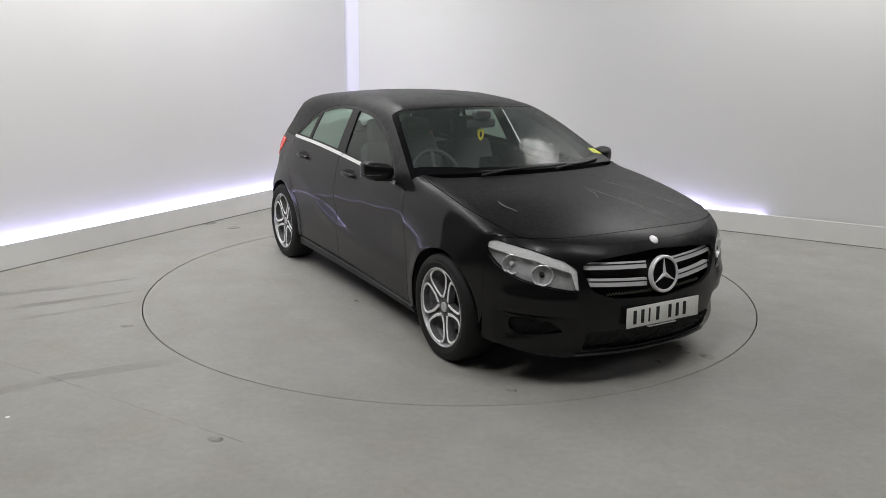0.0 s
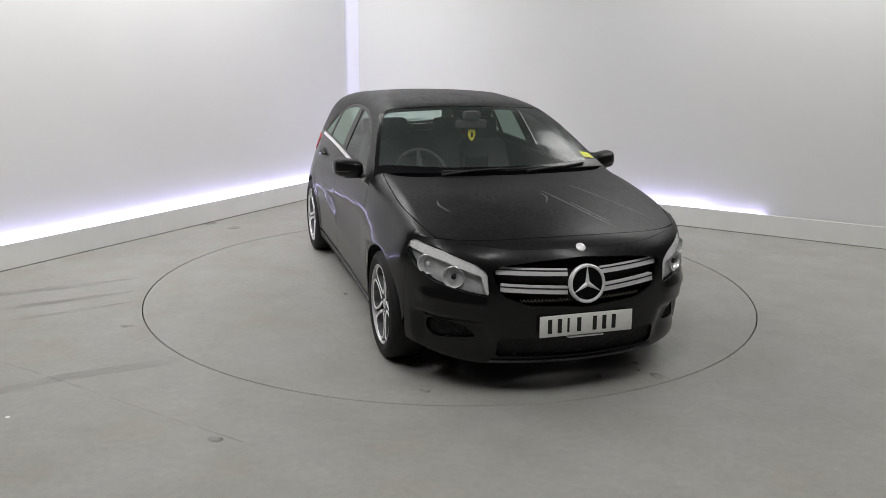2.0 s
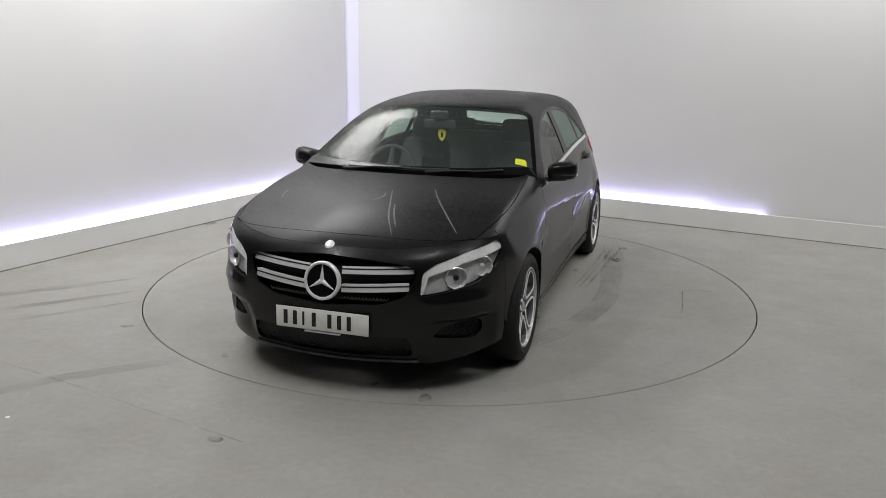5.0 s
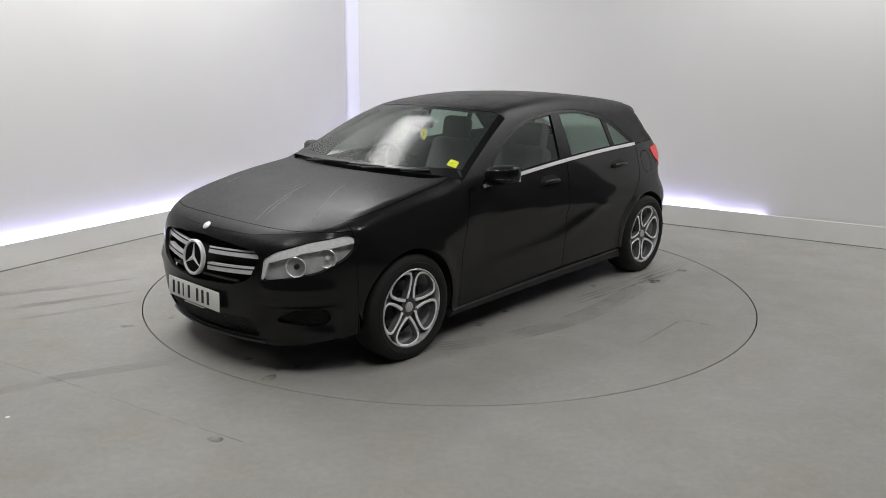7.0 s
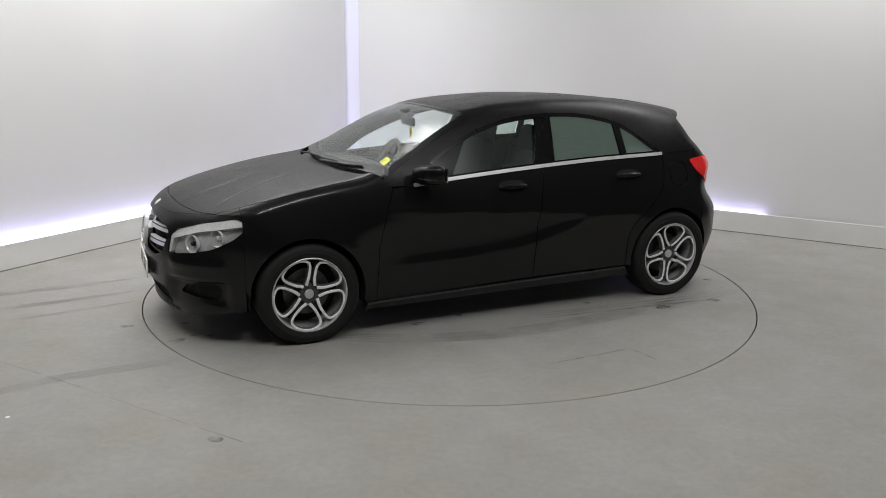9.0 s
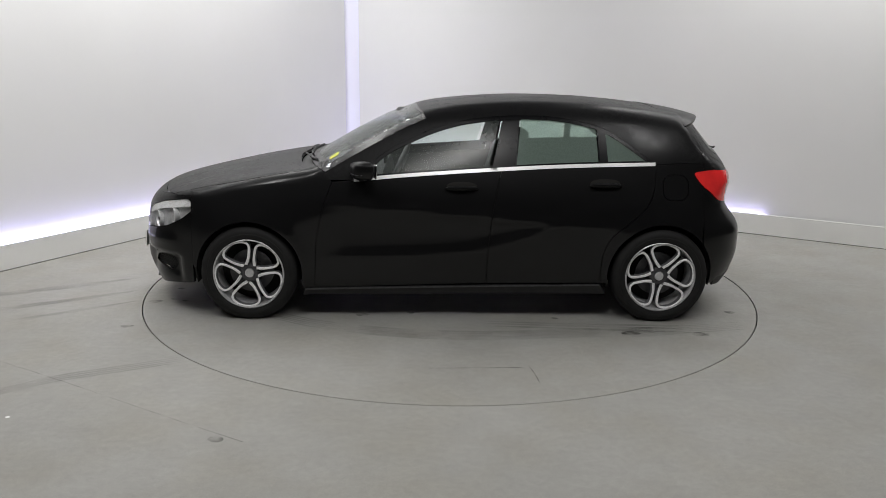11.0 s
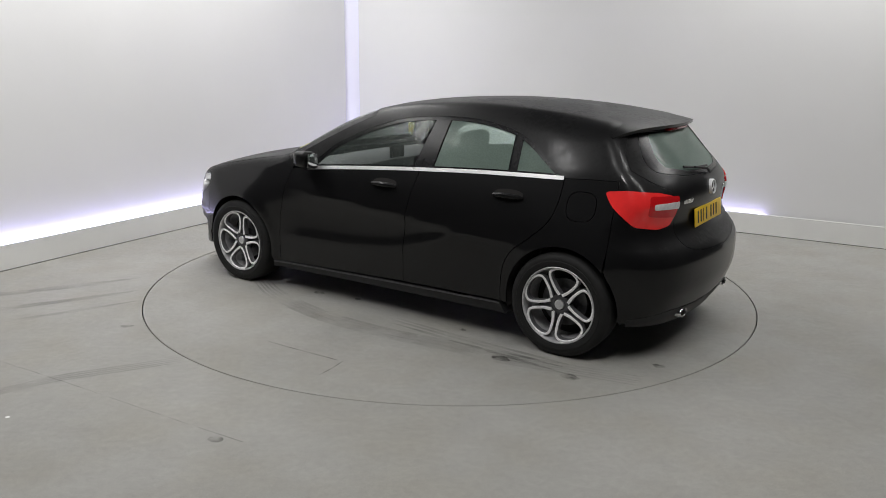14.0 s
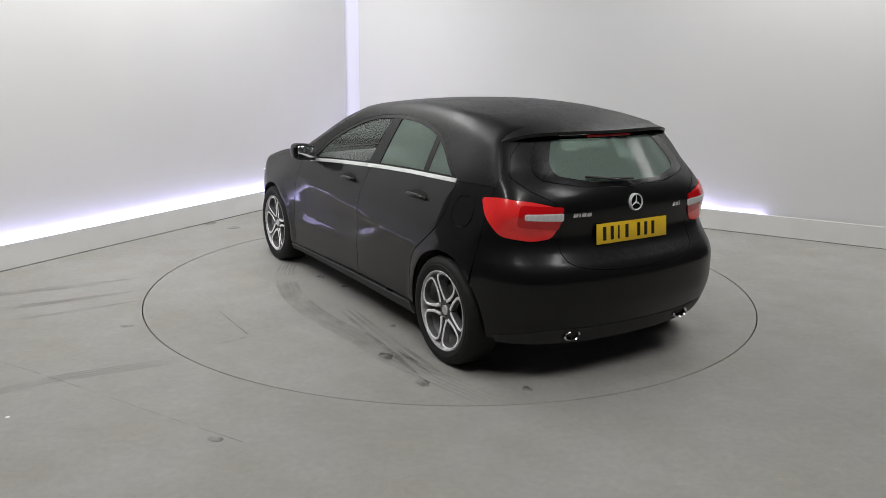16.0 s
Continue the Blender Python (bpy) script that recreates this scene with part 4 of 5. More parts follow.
def ribbon(bm, pts, width, y0, y1, chamfer=0.003):
    """A bar in the wheel's face along (x, z) points, from depth y0 to y1, with its front edges chamfered."""
    p = [np.array(q, float) for q in pts]
    rows = []
    for i, q in enumerate(p):
        d = p[min(i + 1, len(p) - 1)] - p[max(i - 1, 0)]
        d = d / np.linalg.norm(d)
        n = np.array((-d[1], d[0]))
        w = (width[i] if isinstance(width, list) else width) / 2
        row = []
        for s, y in ((-w, y0), (-w, y1 - chamfer), (-w + chamfer, y1), (w - chamfer, y1), (w, y1 - chamfer), (w, y0)):
            c = q + n * s
            row.append(bm.verts.new((c[0], y, c[1])))
        rows.append(row)
    for a, b in zip(rows, rows[1:]):
        for k in range(5):
            bm.faces.new((a[k], b[k], b[k + 1], a[k + 1])).material_index = 0 if 0 < k < 4 else 1
    bm.faces.new(rows[0])
    bm.faces.new(rows[-1][::-1])


def wheel(ax, sign, phase):
    holder = tagged(new("wheel"), "silver five-petal alloy wheel with a black tyre")
    holder.parent = car
    holder.matrix_local = pose(ax, sign * 0.775, HUB_Z, 0, 0, 0 if sign > 0 else 180)
    bm = bmesh.new()
    lathe(bm, [(0.230, -0.100), (0.238, -0.108), (0.258, -0.113), (0.275, -0.113), (0.298, -0.105), (0.310, -0.09), (0.3155, -0.07), (0.317, 0.0), (0.3155, 0.07), (0.310, 0.09), (0.298, 0.104),
               (0.280, 0.112), (0.270, 0.111), (0.267, 0.114), (0.250, 0.112), (0.244, 0.109), (0.238, 0.108), (0.230, 0.100)], 72, "y", closed=True)
    part("tyre", bm, RUBBER, holder)
    rim = bmesh.new()
    lathe(rim, [(0.212, -0.095), (0.2325, -0.10), (0.2325, 0.104), (0.2285, 0.107), (0.2235, 0.105), (0.219, 0.090), (0.206, 0.0), (0.204, -0.05)], 72, "y", closed=True)
    rim = part("rim", rim, ALLOY_RIM, holder)
    bm = bmesh.new()
    lathe(bm, [(0.206, -0.06), (0.206, -0.05), (0.05, -0.05), (0.05, -0.06)], 48, "y", closed=True)
    part("backing", bm, PIT, holder)
    bm = bmesh.new()
    lathe(bm, [(0.144, -0.02), (0.144, 0.004), (0.085, 0.004), (0.08, 0.018), (0.001, 0.018)], 48, "y")
    part("brake_disc", bm, ALLOY_DARK, holder)
    bm = bmesh.new()
    lathe(bm, [(0.060, 0.02), (0.060, 0.066), (0.052, 0.074), (0.034, 0.076), (0.034, 0.05)], 40, "y")
    part("hub", bm, ALLOY_DARK, holder)
    bm = bmesh.new()
    lathe(bm, [(0.030, 0.05), (0.030, 0.078), (0.027, 0.082), (0.0005, 0.084)], 32, "y")
    part("centre_cap", bm, ALLOY_RIM, holder)
    for k in range(5):
        mid = phase + 72 * k
        loop = []
        # each petal: out along one arm, round under the rim, back along the other
        arm = [(0.060, 9.0), (0.080, 20.0), (0.108, 26.5), (0.150, 29.0), (0.185, 28.5), (0.207, 23.5), (0.2185, 12.5), (0.2215, 0.0)]
        line = [(r, a) for r, a in arm] + [(r, -a) for r, a in arm[::-1][1:]]
        line = smooth_line(line, 3)
        pts = [(r * math.cos(radians(mid + a)), r * math.sin(radians(mid + a))) for r, a in line]
        m = len(pts)
        width = [0.0200 - 0.0055 * math.sin(math.pi * i / (m - 1)) for i in range(m)]
        bm = bmesh.new()
        ribbon(bm, pts, width, 0.045, 0.088)
        for v in bm.verts:
            r = math.hypot(v.co.x, v.co.z)
            v.co.y += 0.016 * min(1.0, (r / 0.217)) ** 2 - 0.006
        bmesh.ops.recalc_face_normals(bm, faces=bm.faces)
        part("spoke", bm, ALLOY, holder).data.materials.append(ALLOY_SIDE)
        bm = bmesh.new()
        lathe(bm, [(0.009, 0.02), (0.009, 0.070), (0.006, 0.073), (0.0005, 0.073)], 10, "y")
        for v in bm.verts:
            v.co += Vector((0.056 * math.cos(radians(mid + 36)), 0, 0.056 * math.sin(radians(mid + 36))))
        part("wheel_bolt", bm, ALLOY_DARK, holder)


def surface(mode, u, v):
    """A point of the body and its outward direction."""
    p = lift(mode, [(u, v)])
    return Vector(p[0]), Vector(gradient(p)[0])


def frame_at(p, n, up=(0, 0, 1)):
    """A pose at p whose z axis points along n and whose y axis points up."""
    n = Vector(n).normalized()
    x = Vector(up).cross(n).normalized()
    return Matrix.Translation(p) @ Matrix((x, n.cross(x), n)).transposed().to_4x4()


def emblem(parent, m, r, name, label):
    """A ring with three arms on a dark disc."""
    bm = bmesh.new()
    lathe(bm, [(r * 0.90, -0.008), (r * 0.90, 0.004), (r * 0.0005, 0.004)], 40, "z")
    bm.transform(m)
    disc = part(name, bm, GLOSS, parent, label)
    bm = bmesh.new()
    lathe(bm, [(r * 1.02, -0.012), (r * 1.02, 0.006), (r * 0.96, 0.012), (r * 0.87, 0.010), (r * 0.84, 0.002), (r * 0.86, -0.012)], 48, "z", closed=True)
    bm.transform(m)
    part("ring", bm, SATIN, disc)
    for k in range(3):
        bm = bmesh.new()
        a = radians(90 + 120 * k)
        d, s = Vector((math.cos(a), math.sin(a), 0)), Vector((-math.sin(a), math.cos(a), 0))
        w, tip = r * 0.13, d * r * 0.88
        vs = [bm.verts.new(q) for q in (-d * w * 0.4 + Vector((0, 0, 0.005)), d * w * 0.6 + s * w + Vector((0, 0, 0.005)), tip + Vector((0, 0, 0.005)), d * w * 0.6 - s * w + Vector((0, 0, 0.005)), d * w * 0.3 + Vector((0, 0, 0.013)), tip * 0.98 + Vector((0, 0, 0.008)))]
        for f in ((0, 4, 1), (1, 4, 5), (1, 5, 2), (2, 5, 3), (3, 5, 4), (3, 4, 0), (0, 1, 2, 3)):
            bm.faces.new([vs[i] for i in f])
        bmesh.ops.recalc_face_normals(bm, faces=bm.faces)
        bm.transform(m)
        part("arm", bm, SATIN, disc, smooth=False)
    return disc


def number_plate(m, mat, name, label):
    bm = bmesh.new()
    box(bm, -0.26, 0.26, -0.0555, 0.0555, 0.0, 0.006, 0.002)
    bm.transform(m)
    plate = part(name, bm, mat, car, label)
    for k in range(7):
        x = -0.205 + 0.054 * k + (0.034 if k > 3 else 0) + (-0.006 if k == 2 else 0)
        w = 0.006 if k == 2 else 0.0115
        bm = bmesh.new()
        box(bm, x - w, x + w, -0.037, 0.037, 0.0055, 0.0068)
        bm.transform(m)
        part("bar", bm, INK, plate, smooth=False)


def mirror(sign):
    bm = bmesh.new()
    bmesh.ops.create_uvsphere(bm, u_segments=28, v_segments=18, radius=1.0)
    for v in bm.verts:
        c = v.co
        f = lambda t, e: math.copysign(abs(t) ** e, t)
        x, y, z = f(c.x, 0.6), f(c.y, 0.55), f(c.z, 0.6)
        if x < 0:
            x *= 0.55
        v.co = Vector((0.585 + 0.085 * x - 0.03 * y, 0.915 + 0.092 * y, 1.0 + 0.058 * z * (1 + 0.06 * y) + 0.006 * y))
        v.co.y *= sign
    if sign < 0:
        bmesh.ops.reverse_faces(bm, faces=bm.faces)
    body = part("door_mirror", bm, PAINT, car, "black door mirror with an indicator strip")
    bm = bmesh.new()
    box(bm, 0.545, 0.552, 0.84, 0.985, 0.955, 1.045, 0.004)
    for v in bm.verts:
        v.co.x -= (v.co.y - 0.915) * 0.3 + 0.025
        v.co.y *= sign
    bmesh.ops.recalc_face_normals(bm, faces=bm.faces)
    part("mirror_glass", bm, CHROME, body)
    bm = bmesh.new()
    tube(bm, [(0.672, sign * 0.87, 0.985), (0.668, sign * 0.91, 0.983), (0.655, sign * 0.955, 0.982), (0.63, sign * 0.99, 0.982), (0.59, sign * 1.003, 0.982)], 0.0032, 6)
    part("indicator_strip", bm, ALLOY_DARK, body)
    bm = bmesh.new()
    tube(bm, [(0.60, sign * 0.80, 0.935), (0.60, sign * 0.87, 0.943), (0.60, sign * 0.94, 0.947)], [0.035, 0.026, 0.02], 10)
    for v in bm.verts:
        v.co.z = 0.942 + (v.co.z - 0.942) * 0.45
    part("foot", bm, TRIM, body)


def door_handle(x, z, sign):
    p, n = surface("side", x, z)
    p.y *= sign
    n.y *= sign
    m = frame_at(p, n)
    # flat black plate stands in for the shade of the handle's recess
    bm = bmesh.new()
    for k in range(32):
        a = 2 * math.pi * k / 32
        bm.verts.new((0.098 * math.copysign(abs(math.cos(a)) ** 0.8, math.cos(a)), 0.030 * math.sin(a) + 0.004, 0.0015))
    bm.faces.new(bm.verts)
    made = bmesh.ops.extrude_face_region(bm, geom=bm.faces[:])
    for v in made["geom"]:
        if isinstance(v, bmesh.types.BMVert):
            v.co.z -= 0.012
    bmesh.ops.recalc_face_normals(bm, faces=bm.faces)
    bm.transform(m)
    shade_plate = part("door_handle", bm, PIT, car, "black door handle on a dark plate shaded like a recess")
    bm = bmesh.new()
    s = sign
    tube(bm, [(-0.10, -0.012, 0.004), (-0.085, -0.012, 0.018), (-0.04, -0.012, 0.027), (0.0, -0.012, 0.029), (0.04, -0.012, 0.027), (0.085, -0.012, 0.018), (0.10, -0.012, 0.004)], [0.008, 0.013, 0.015, 0.015, 0.015, 0.013, 0.008], 10)
    bm.transform(m)
    part("grip", bm, PAINT, shade_plate)


def seat(x, y, name, label, wide=0.25):
    holder = tagged(new(name), label)
    holder.parent = car
    bm = bmesh.new()
    box(bm, x - 0.05, x + 0.50, y - wide, y + wide, 0.36, 0.54, 0.05)
    part("seat_cushion", bm, FABRIC, holder)
    bm = bmesh.new()
    box(bm, -0.07, 0.07, -wide, wide, 0.0, 0.60, 0.05, pose(x - 0.02, y, 0.48, 0, -16, 0))
    for v in bm.verts:
        k = max(0.0, (v.co.z - 0.80) / 0.3)
        v.co.y = y + (v.co.y - y) * (1 - 0.35 * min(k, 1.0))
    part("seat_back", bm, FABRIC, holder)
    if wide < 0.4:
        bm = bmesh.new()
        box(bm, -0.055, 0.055, -0.13, 0.13, 0.0, 0.20, 0.045, pose(x - 0.20, y, 1.03, 0, -10, 0))
        part("headrest", bm, FABRIC, holder)
    else:
        for s in (-0.33, 0.33):
            bm = bmesh.new()
            box(bm, -0.05, 0.05, -0.13, 0.13, 0.0, 0.14, 0.04, pose(x - 0.20, y + s, 1.02, 0, -10, 0))
            part("headrest", bm, FABRIC, holder)


def cabin():
    # dashboard, steering wheel on the car's right-hand side, seats
    bm = bmesh.new()
    prof = [(0.98, 0.90), (0.80, 0.945), (0.60, 0.94), (0.50, 0.90), (0.47, 0.80), (0.52, 0.62), (0.95, 0.55)]
    rows = [[bm.verts.new((x, y, z + 0.02 * math.cos(y * 2))) for x, z in prof] for y in np.linspace(-0.74, 0.74, 13)]
    for a, b in zip(rows, rows[1:]):
        for k in range(len(prof)):
            bm.faces.new((a[k], a[(k + 1) % len(prof)], b[(k + 1) % len(prof)], b[k]))
    bm.faces.new(rows[0])
    bm.faces.new(rows[-1][::-1])
    bmesh.ops.recalc_face_normals(bm, faces=bm.faces)
    dash = part("dashboard", bm, INTERIOR, car)
    bm = bmesh.new()
    box(bm, 0.49, 0.51, -0.085, 0.085, 0.93, 1.03, 0.008)
    part("screen", bm, GLOSS, dash)
    m = pose(0.40, -0.37, 0.90, 0, 65, 0)
    bm = bmesh.new()
    tube(bm, [(0.185 * math.cos(a), 0.185 * math.sin(a), 0) for a in np.linspace(0, 2 * math.pi, 33)[:-1]], 0.015, 8, True)
    bm.transform(m)
    sw = part("steering_wheel", bm, INTERIOR, car)
    for a in (0, 90, 180, 270)[1:]:
        bm = bmesh.new()
        tube(bm, [(0, 0, -0.01), (0.18 * math.cos(radians(a + 90)), 0.18 * math.sin(radians(a + 90)), 0)], [0.03, 0.014], 8)
        bm.transform(m)
        part("spoke", bm, INTERIOR, sw)
    bm = bmesh.new()
    lathe(bm, [(0.06, -0.04), (0.065, 0.0), (0.05, 0.018), (0.001, 0.02)], 24, "z")
    bm.transform(m)
    part("hub", bm, INTERIOR, sw)
    seat(-0.22, -0.37, "front_seat", "dark grey fabric front seat")
    seat(-0.22, 0.37, "front_seat", "dark grey fabric front seat")
    seat(-1.0, 0.0, "rear_bench", "dark grey fabric rear bench seat", 0.62)
    # interior mirror with a yellow shield card hanging from it
    bm = bmesh.new()
    box(bm, 0.36, 0.385, -0.115, 0.115, 1.215, 1.275, 0.012)
    im = part("interior_mirror", bm, INTERIOR, car)
    bm = bmesh.new()
    box(bm, 0.34, 0.42, -0.06, 0.06, 1.275, 1.335, 0.02)
    part("sensor_cover", bm, INTERIOR, im)
    bm = bmesh.new()
    shield = [(-0.026, 0.037), (0.0, 0.042), (0.026, 0.037), (0.027, 0.0), (0.016, -0.028), (0.0, -0.042), (-0.016, -0.028), (-0.027, 0.0)]
    fr = [bm.verts.new((0.357, y + 0.012, 1.165 + z)) for y, z in shield]
    bk = [bm.verts.new((0.353, y + 0.012, 1.165 + z)) for y, z in shield]
    bm.faces.new(fr)
    bm.faces.new(bk[::-1])
    for k in range(8):
        bm.faces.new((fr[k], bk[k], bk[(k + 1) % 8], fr[(k + 1) % 8]))
    bmesh.ops.recalc_face_normals(bm, faces=bm.faces)
    card = part("hanging_card", bm, PENNANT, car, "yellow shield-shaped card", False)
    bm = bmesh.new()
    box(bm, 0.3575, 0.3585, 0.004, 0.02, 1.150, 1.185)
    part("emblem", bm, INK, card, smooth=False)
    bm = bmesh.new()
    tube(bm, [(0.355, 0.012, 1.205), (0.362, 0.012, 1.23)], 0.0015, 5)
    part("cord", bm, INK, card)
    # floor pan, engine bay and boot, wheel arch liners: all dark
    for name, b in (("floor_pan", (-1.0, 0.97, -0.76, 0.76, 0.165, 0.30)), ("engine_bay", (0.96, 1.98, -0.52, 0.52, 0.17, 0.74)), ("boot_floor", (-1.86, -0.99, -0.52, 0.52, 0.22, 0.70)), ("parcel_shelf", (-1.80, -1.2, -0.66, 0.66, 0.93, 0.96))):
        bm = bmesh.new()
        box(bm, *b, 0.02)
        part(name, bm, INTERIOR if name == "parcel_shelf" else PIT, car)
    bm = bmesh.new()
    tube(bm, [(-1.70, -0.34, 0.215), (-1.70, -0.32, 0.205), (-1.70, -0.05, 0.20), (-1.70, -0.03, 0.21)], [0.03, 0.065, 0.065, 0.03], 16)
    part("silencer", bm, ALLOY_DARK, car, "dark metal exhaust silencer")
    for ax in (AXLE, -AXLE):
        for sign in (1, -1):
            bm = bmesh.new()
            rows = []
            for k in range(29):
                a = radians(-12 + 204 * k / 28)
                x, z = ax + 0.352 * math.cos(a), HUB_Z + 0.352 * math.sin(a)
                edge = max(0.55, float(lift("side", [(x, max(z, 0.25))])[0][1]) - 0.016)
                rows.append([bm.verts.new((ax + r * math.cos(a), sign * y, HUB_Z + r * math.sin(a))) for r, y in ((0.352, 0.50), (0.352, edge), (0.358, edge), (0.358, 0.50))])
            for a, b in zip(rows, rows[1:]):
                for k in range(4):
                    bm.faces.new((a[k], a[(k + 1) % 4], b[(k + 1) % 4], b[k]))
            bm.faces.new(rows[0])
            bm.faces.new(rows[-1][::-1])
            bmesh.ops.recalc_face_normals(bm, faces=bm.faces)
            part("arch_liner", bm, PIT, car)


def spoiler():
    """The roof's rear lip, which overhangs the rear window."""
    bm = bmesh.new()
    ys = np.linspace(-0.61, 0.61, 33)
    rows = []
    for y in ys:
        e = abs(y) / 0.61
        x0, x1 = -1.37 - 0.03 * e * e, -1.70 + 0.11 * e ** 2 + 0.07 * e ** 8
        drop = 0.025 * e ** 4 + 0.04 * e ** 10
        top = []
        for t in np.linspace(0, 1, 8):
            x = x0 + (x1 - x0) * t
            z = float(TOP(x + 0.10 * y * y)) - float(CROWN(x)) * y * y + 0.004 - drop
            top.append((x, y, z + 0.004 * t))
        x, _, z = top[-1]
        low = [(x + 0.004, y, z - 0.018), (x + 0.10, y, z - 0.030), (x + 0.22, y, z - 0.045), (x0, y, top[0][2] - 0.04)]
        rows.append([bm.verts.new(p) for p in top + low])
    n = len(rows[0])
    for a, b in zip(rows, rows[1:]):
        for k in range(n):
            bm.faces.new((a[k], a[(k + 1) % n], b[(k + 1) % n], b[k]))
    bm.faces.new(rows[0])
    bm.faces.new(rows[-1][::-1])
    bmesh.ops.recalc_face_normals(bm, faces=bm.faces)
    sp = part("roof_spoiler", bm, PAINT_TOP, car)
    bm = bmesh.new()
    z = float(TOP(-1.68)) - 0.022
    box(bm, -1.692, -1.66, -0.16, 0.16, z - 0.012, z + 0.002, 0.003)
    part("brake_light", bm, RED_DARK, sp, "dark red high brake light")


def wiper(parent_name, pts, blade):
    bm = bmesh.new()
    tube(bm, pts, [0.009] + [0.006] * (len(pts) - 1), 8)
    arm = part(parent_name, bm, TRIM, car)
    bm = bmesh.new()
    tube(bm, blade, 0.007, 6)
    part("blade", bm, TRIM, arm)


def car_details():
    # grille bars, emblem, meshes
    for z_in, z_out, u1, n in ((0.668, 0.682, 0.425, "upper"), (0.572, 0.592, 0.40, "lower")):
        us = np.linspace(0.085, u1, 7)
        zc = [z_in + (z_out - z_in) * (u - 0.085) / (u1 - 0.085) for u in us]
        h = 0.021
        body = panel("grille_bar", "front", [(u, z - h) for u, z in zip(us, zc)] + [(u, z + h) for u, z in zip(us, zc)][::-1], SATIN, car, gap=0.0, depth=0.03, out=-0.022, label="silver grille bar", step=0.02)
        edge = panel("grille_edge", "front", [(u, z + 0.003) for u, z in zip(us, zc)] + [(u, z + 0.010) for u, z in zip(us, zc)][::-1], INK, car, gap=0.0, depth=0.004, out=-0.0205, step=0.02)
        for b, e in zip(body, edge):
            e.parent = b
    p, n = surface("front", 0.0, 0.606)
    emblem(car, frame_at(p + n * 0.004, n), 0.098, "front_emblem", "round silver emblem on the grille")
    p, n = surface("top", 2.105, 0.0)
    bm = bmesh.new()
    lathe(bm, [(0.026, -0.004), (0.026, 0.002), (0.022, 0.005), (0.0005, 0.006)], 28, "z")
    bm.transform(frame_at(p, n, (-1, 0, 0)))
    part("bonnet_badge", bm, SATIN, car)
    number_plate(frame_at(Vector((2.212, 0, 0.40)), (1, 0, 0.04)), PLATE_WHITE, "front_plate", "white plate with black bars")
    bm = bmesh.new()
    box(bm, 2.196, 2.218, -0.10, 0.10, 0.330, 0.337, 0.002)
    part("plate_bracket", bm, SATIN, car)
    number_plate(frame_at(Vector((-1.913, 0, 0.797)), (-1, 0, 0.10)), PLATE_YELLOW, "rear_plate", "yellow plate with black bars")
    p, n = surface("rear", 0.0, 0.955)
    emblem(car, frame_at(p + n * 0.003, n), 0.046, "rear_emblem", "round silver emblem on the tailgate")
    # letters too small to keep: short bright bars
    for y0, widths in ((0.42, (0.03, 0.012, 0.028, 0.028)), (-0.32, (0.024, 0.024, 0.01))):
        y = y0
        for w in widths:
            p, n = surface("rear", math.atan2(y - w / 2, 0.82) * 0.9, 0.912)
            bm = bmesh.new()
            box(bm, -w / 2, w / 2, -0.0125, 0.0125, -0.002, 0.004, 0.001)
            bm.transform(frame_at(p, n))
            part("badge_bar", bm, CHROME, car)
            y -= w + 0.007
    for sign in (1, -1):
        mirror(sign)
        door_handle(-0.035, 0.888, sign)
        door_handle(-0.965, 0.912, sign)
        bm = bmesh.new()
        lathe(bm, [(0.050, 0.0), (0.056, 0.004), (0.058, 0.006), (0.058, 0.10), (0.044, 0.10), (0.042, 0.006)], 32, "x", closed=True)
        for v in bm.verts:
            v.co = Vector((-1.945 + v.co.x, sign * 0.41 + v.co.y, 0.262 + v.co.z * 0.52))
        pipe = part("exhaust_tip", bm, CHROME, car, "oval bright metal exhaust tip")
        bm = bmesh.new()
        lathe(bm, [(0.047, 0.03), (0.047, 0.034), (0.0005, 0.034)], 24, "x")
        for v in bm.verts:
            v.co = Vector((-1.945 + v.co.x, sign * 0.41 + v.co.y, 0.262 + v.co.z * 0.52))
        part("bore", bm, PIT, pipe)
    # bright lip under the nose
    line = [tuple(q) for q in lift("front", [(u, 0.19) for u in np.linspace(-0.45, 0.45, 19)])]
    bm = bmesh.new()
    tube(bm, [(x + 0.006, y, 0.187) for x, y, z in line], 0.008, 6)
    part("front_lip", bm, ALLOY_DARK, car)
    # cowl below the windscreen, wipers
    wb = [(0.84, 0.695), (0.985, 0.40), (1.025, 0.0), (0.985, -0.40), (0.84, -0.695)]
    cf = [(0.90, 0.755), (1.02, 0.55), (1.10, 0.0), (1.02, -0.55), (0.90, -0.755)]
    panel("cowl", "top", smooth_line(wb, 4) + smooth_line(cf, 4)[::-1], TRIM, car, both=False, gap=0.0, depth=0.01, out=-0.03)

    def at(x, y, h):
        p, n = surface("top", x, y)
        return tuple(p + n * h)
    wiper("front_wiper", [at(1.05, -0.42, 0.01), at(1.045, -0.20, 0.022), at(1.035, 0.0, 0.02)], [at(1.0, -0.40, 0.010), at(1.03, -0.15, 0.011), at(1.02, 0.12, 0.012), at(0.99, 0.28, 0.011)])
    wiper("front_wiper", [at(1.06, 0.14, 0.01), at(1.02, 0.30, 0.018), at(0.985, 0.42, 0.016)], [at(1.02, 0.24, 0.008), at(0.98, 0.42, 0.009), at(0.915, 0.60, 0.009)])

    def rear_at(y, z, h):
        p, n = surface("rear", math.atan2(y, 0.8) * 0.9, z)
        return tuple(p + n * h)
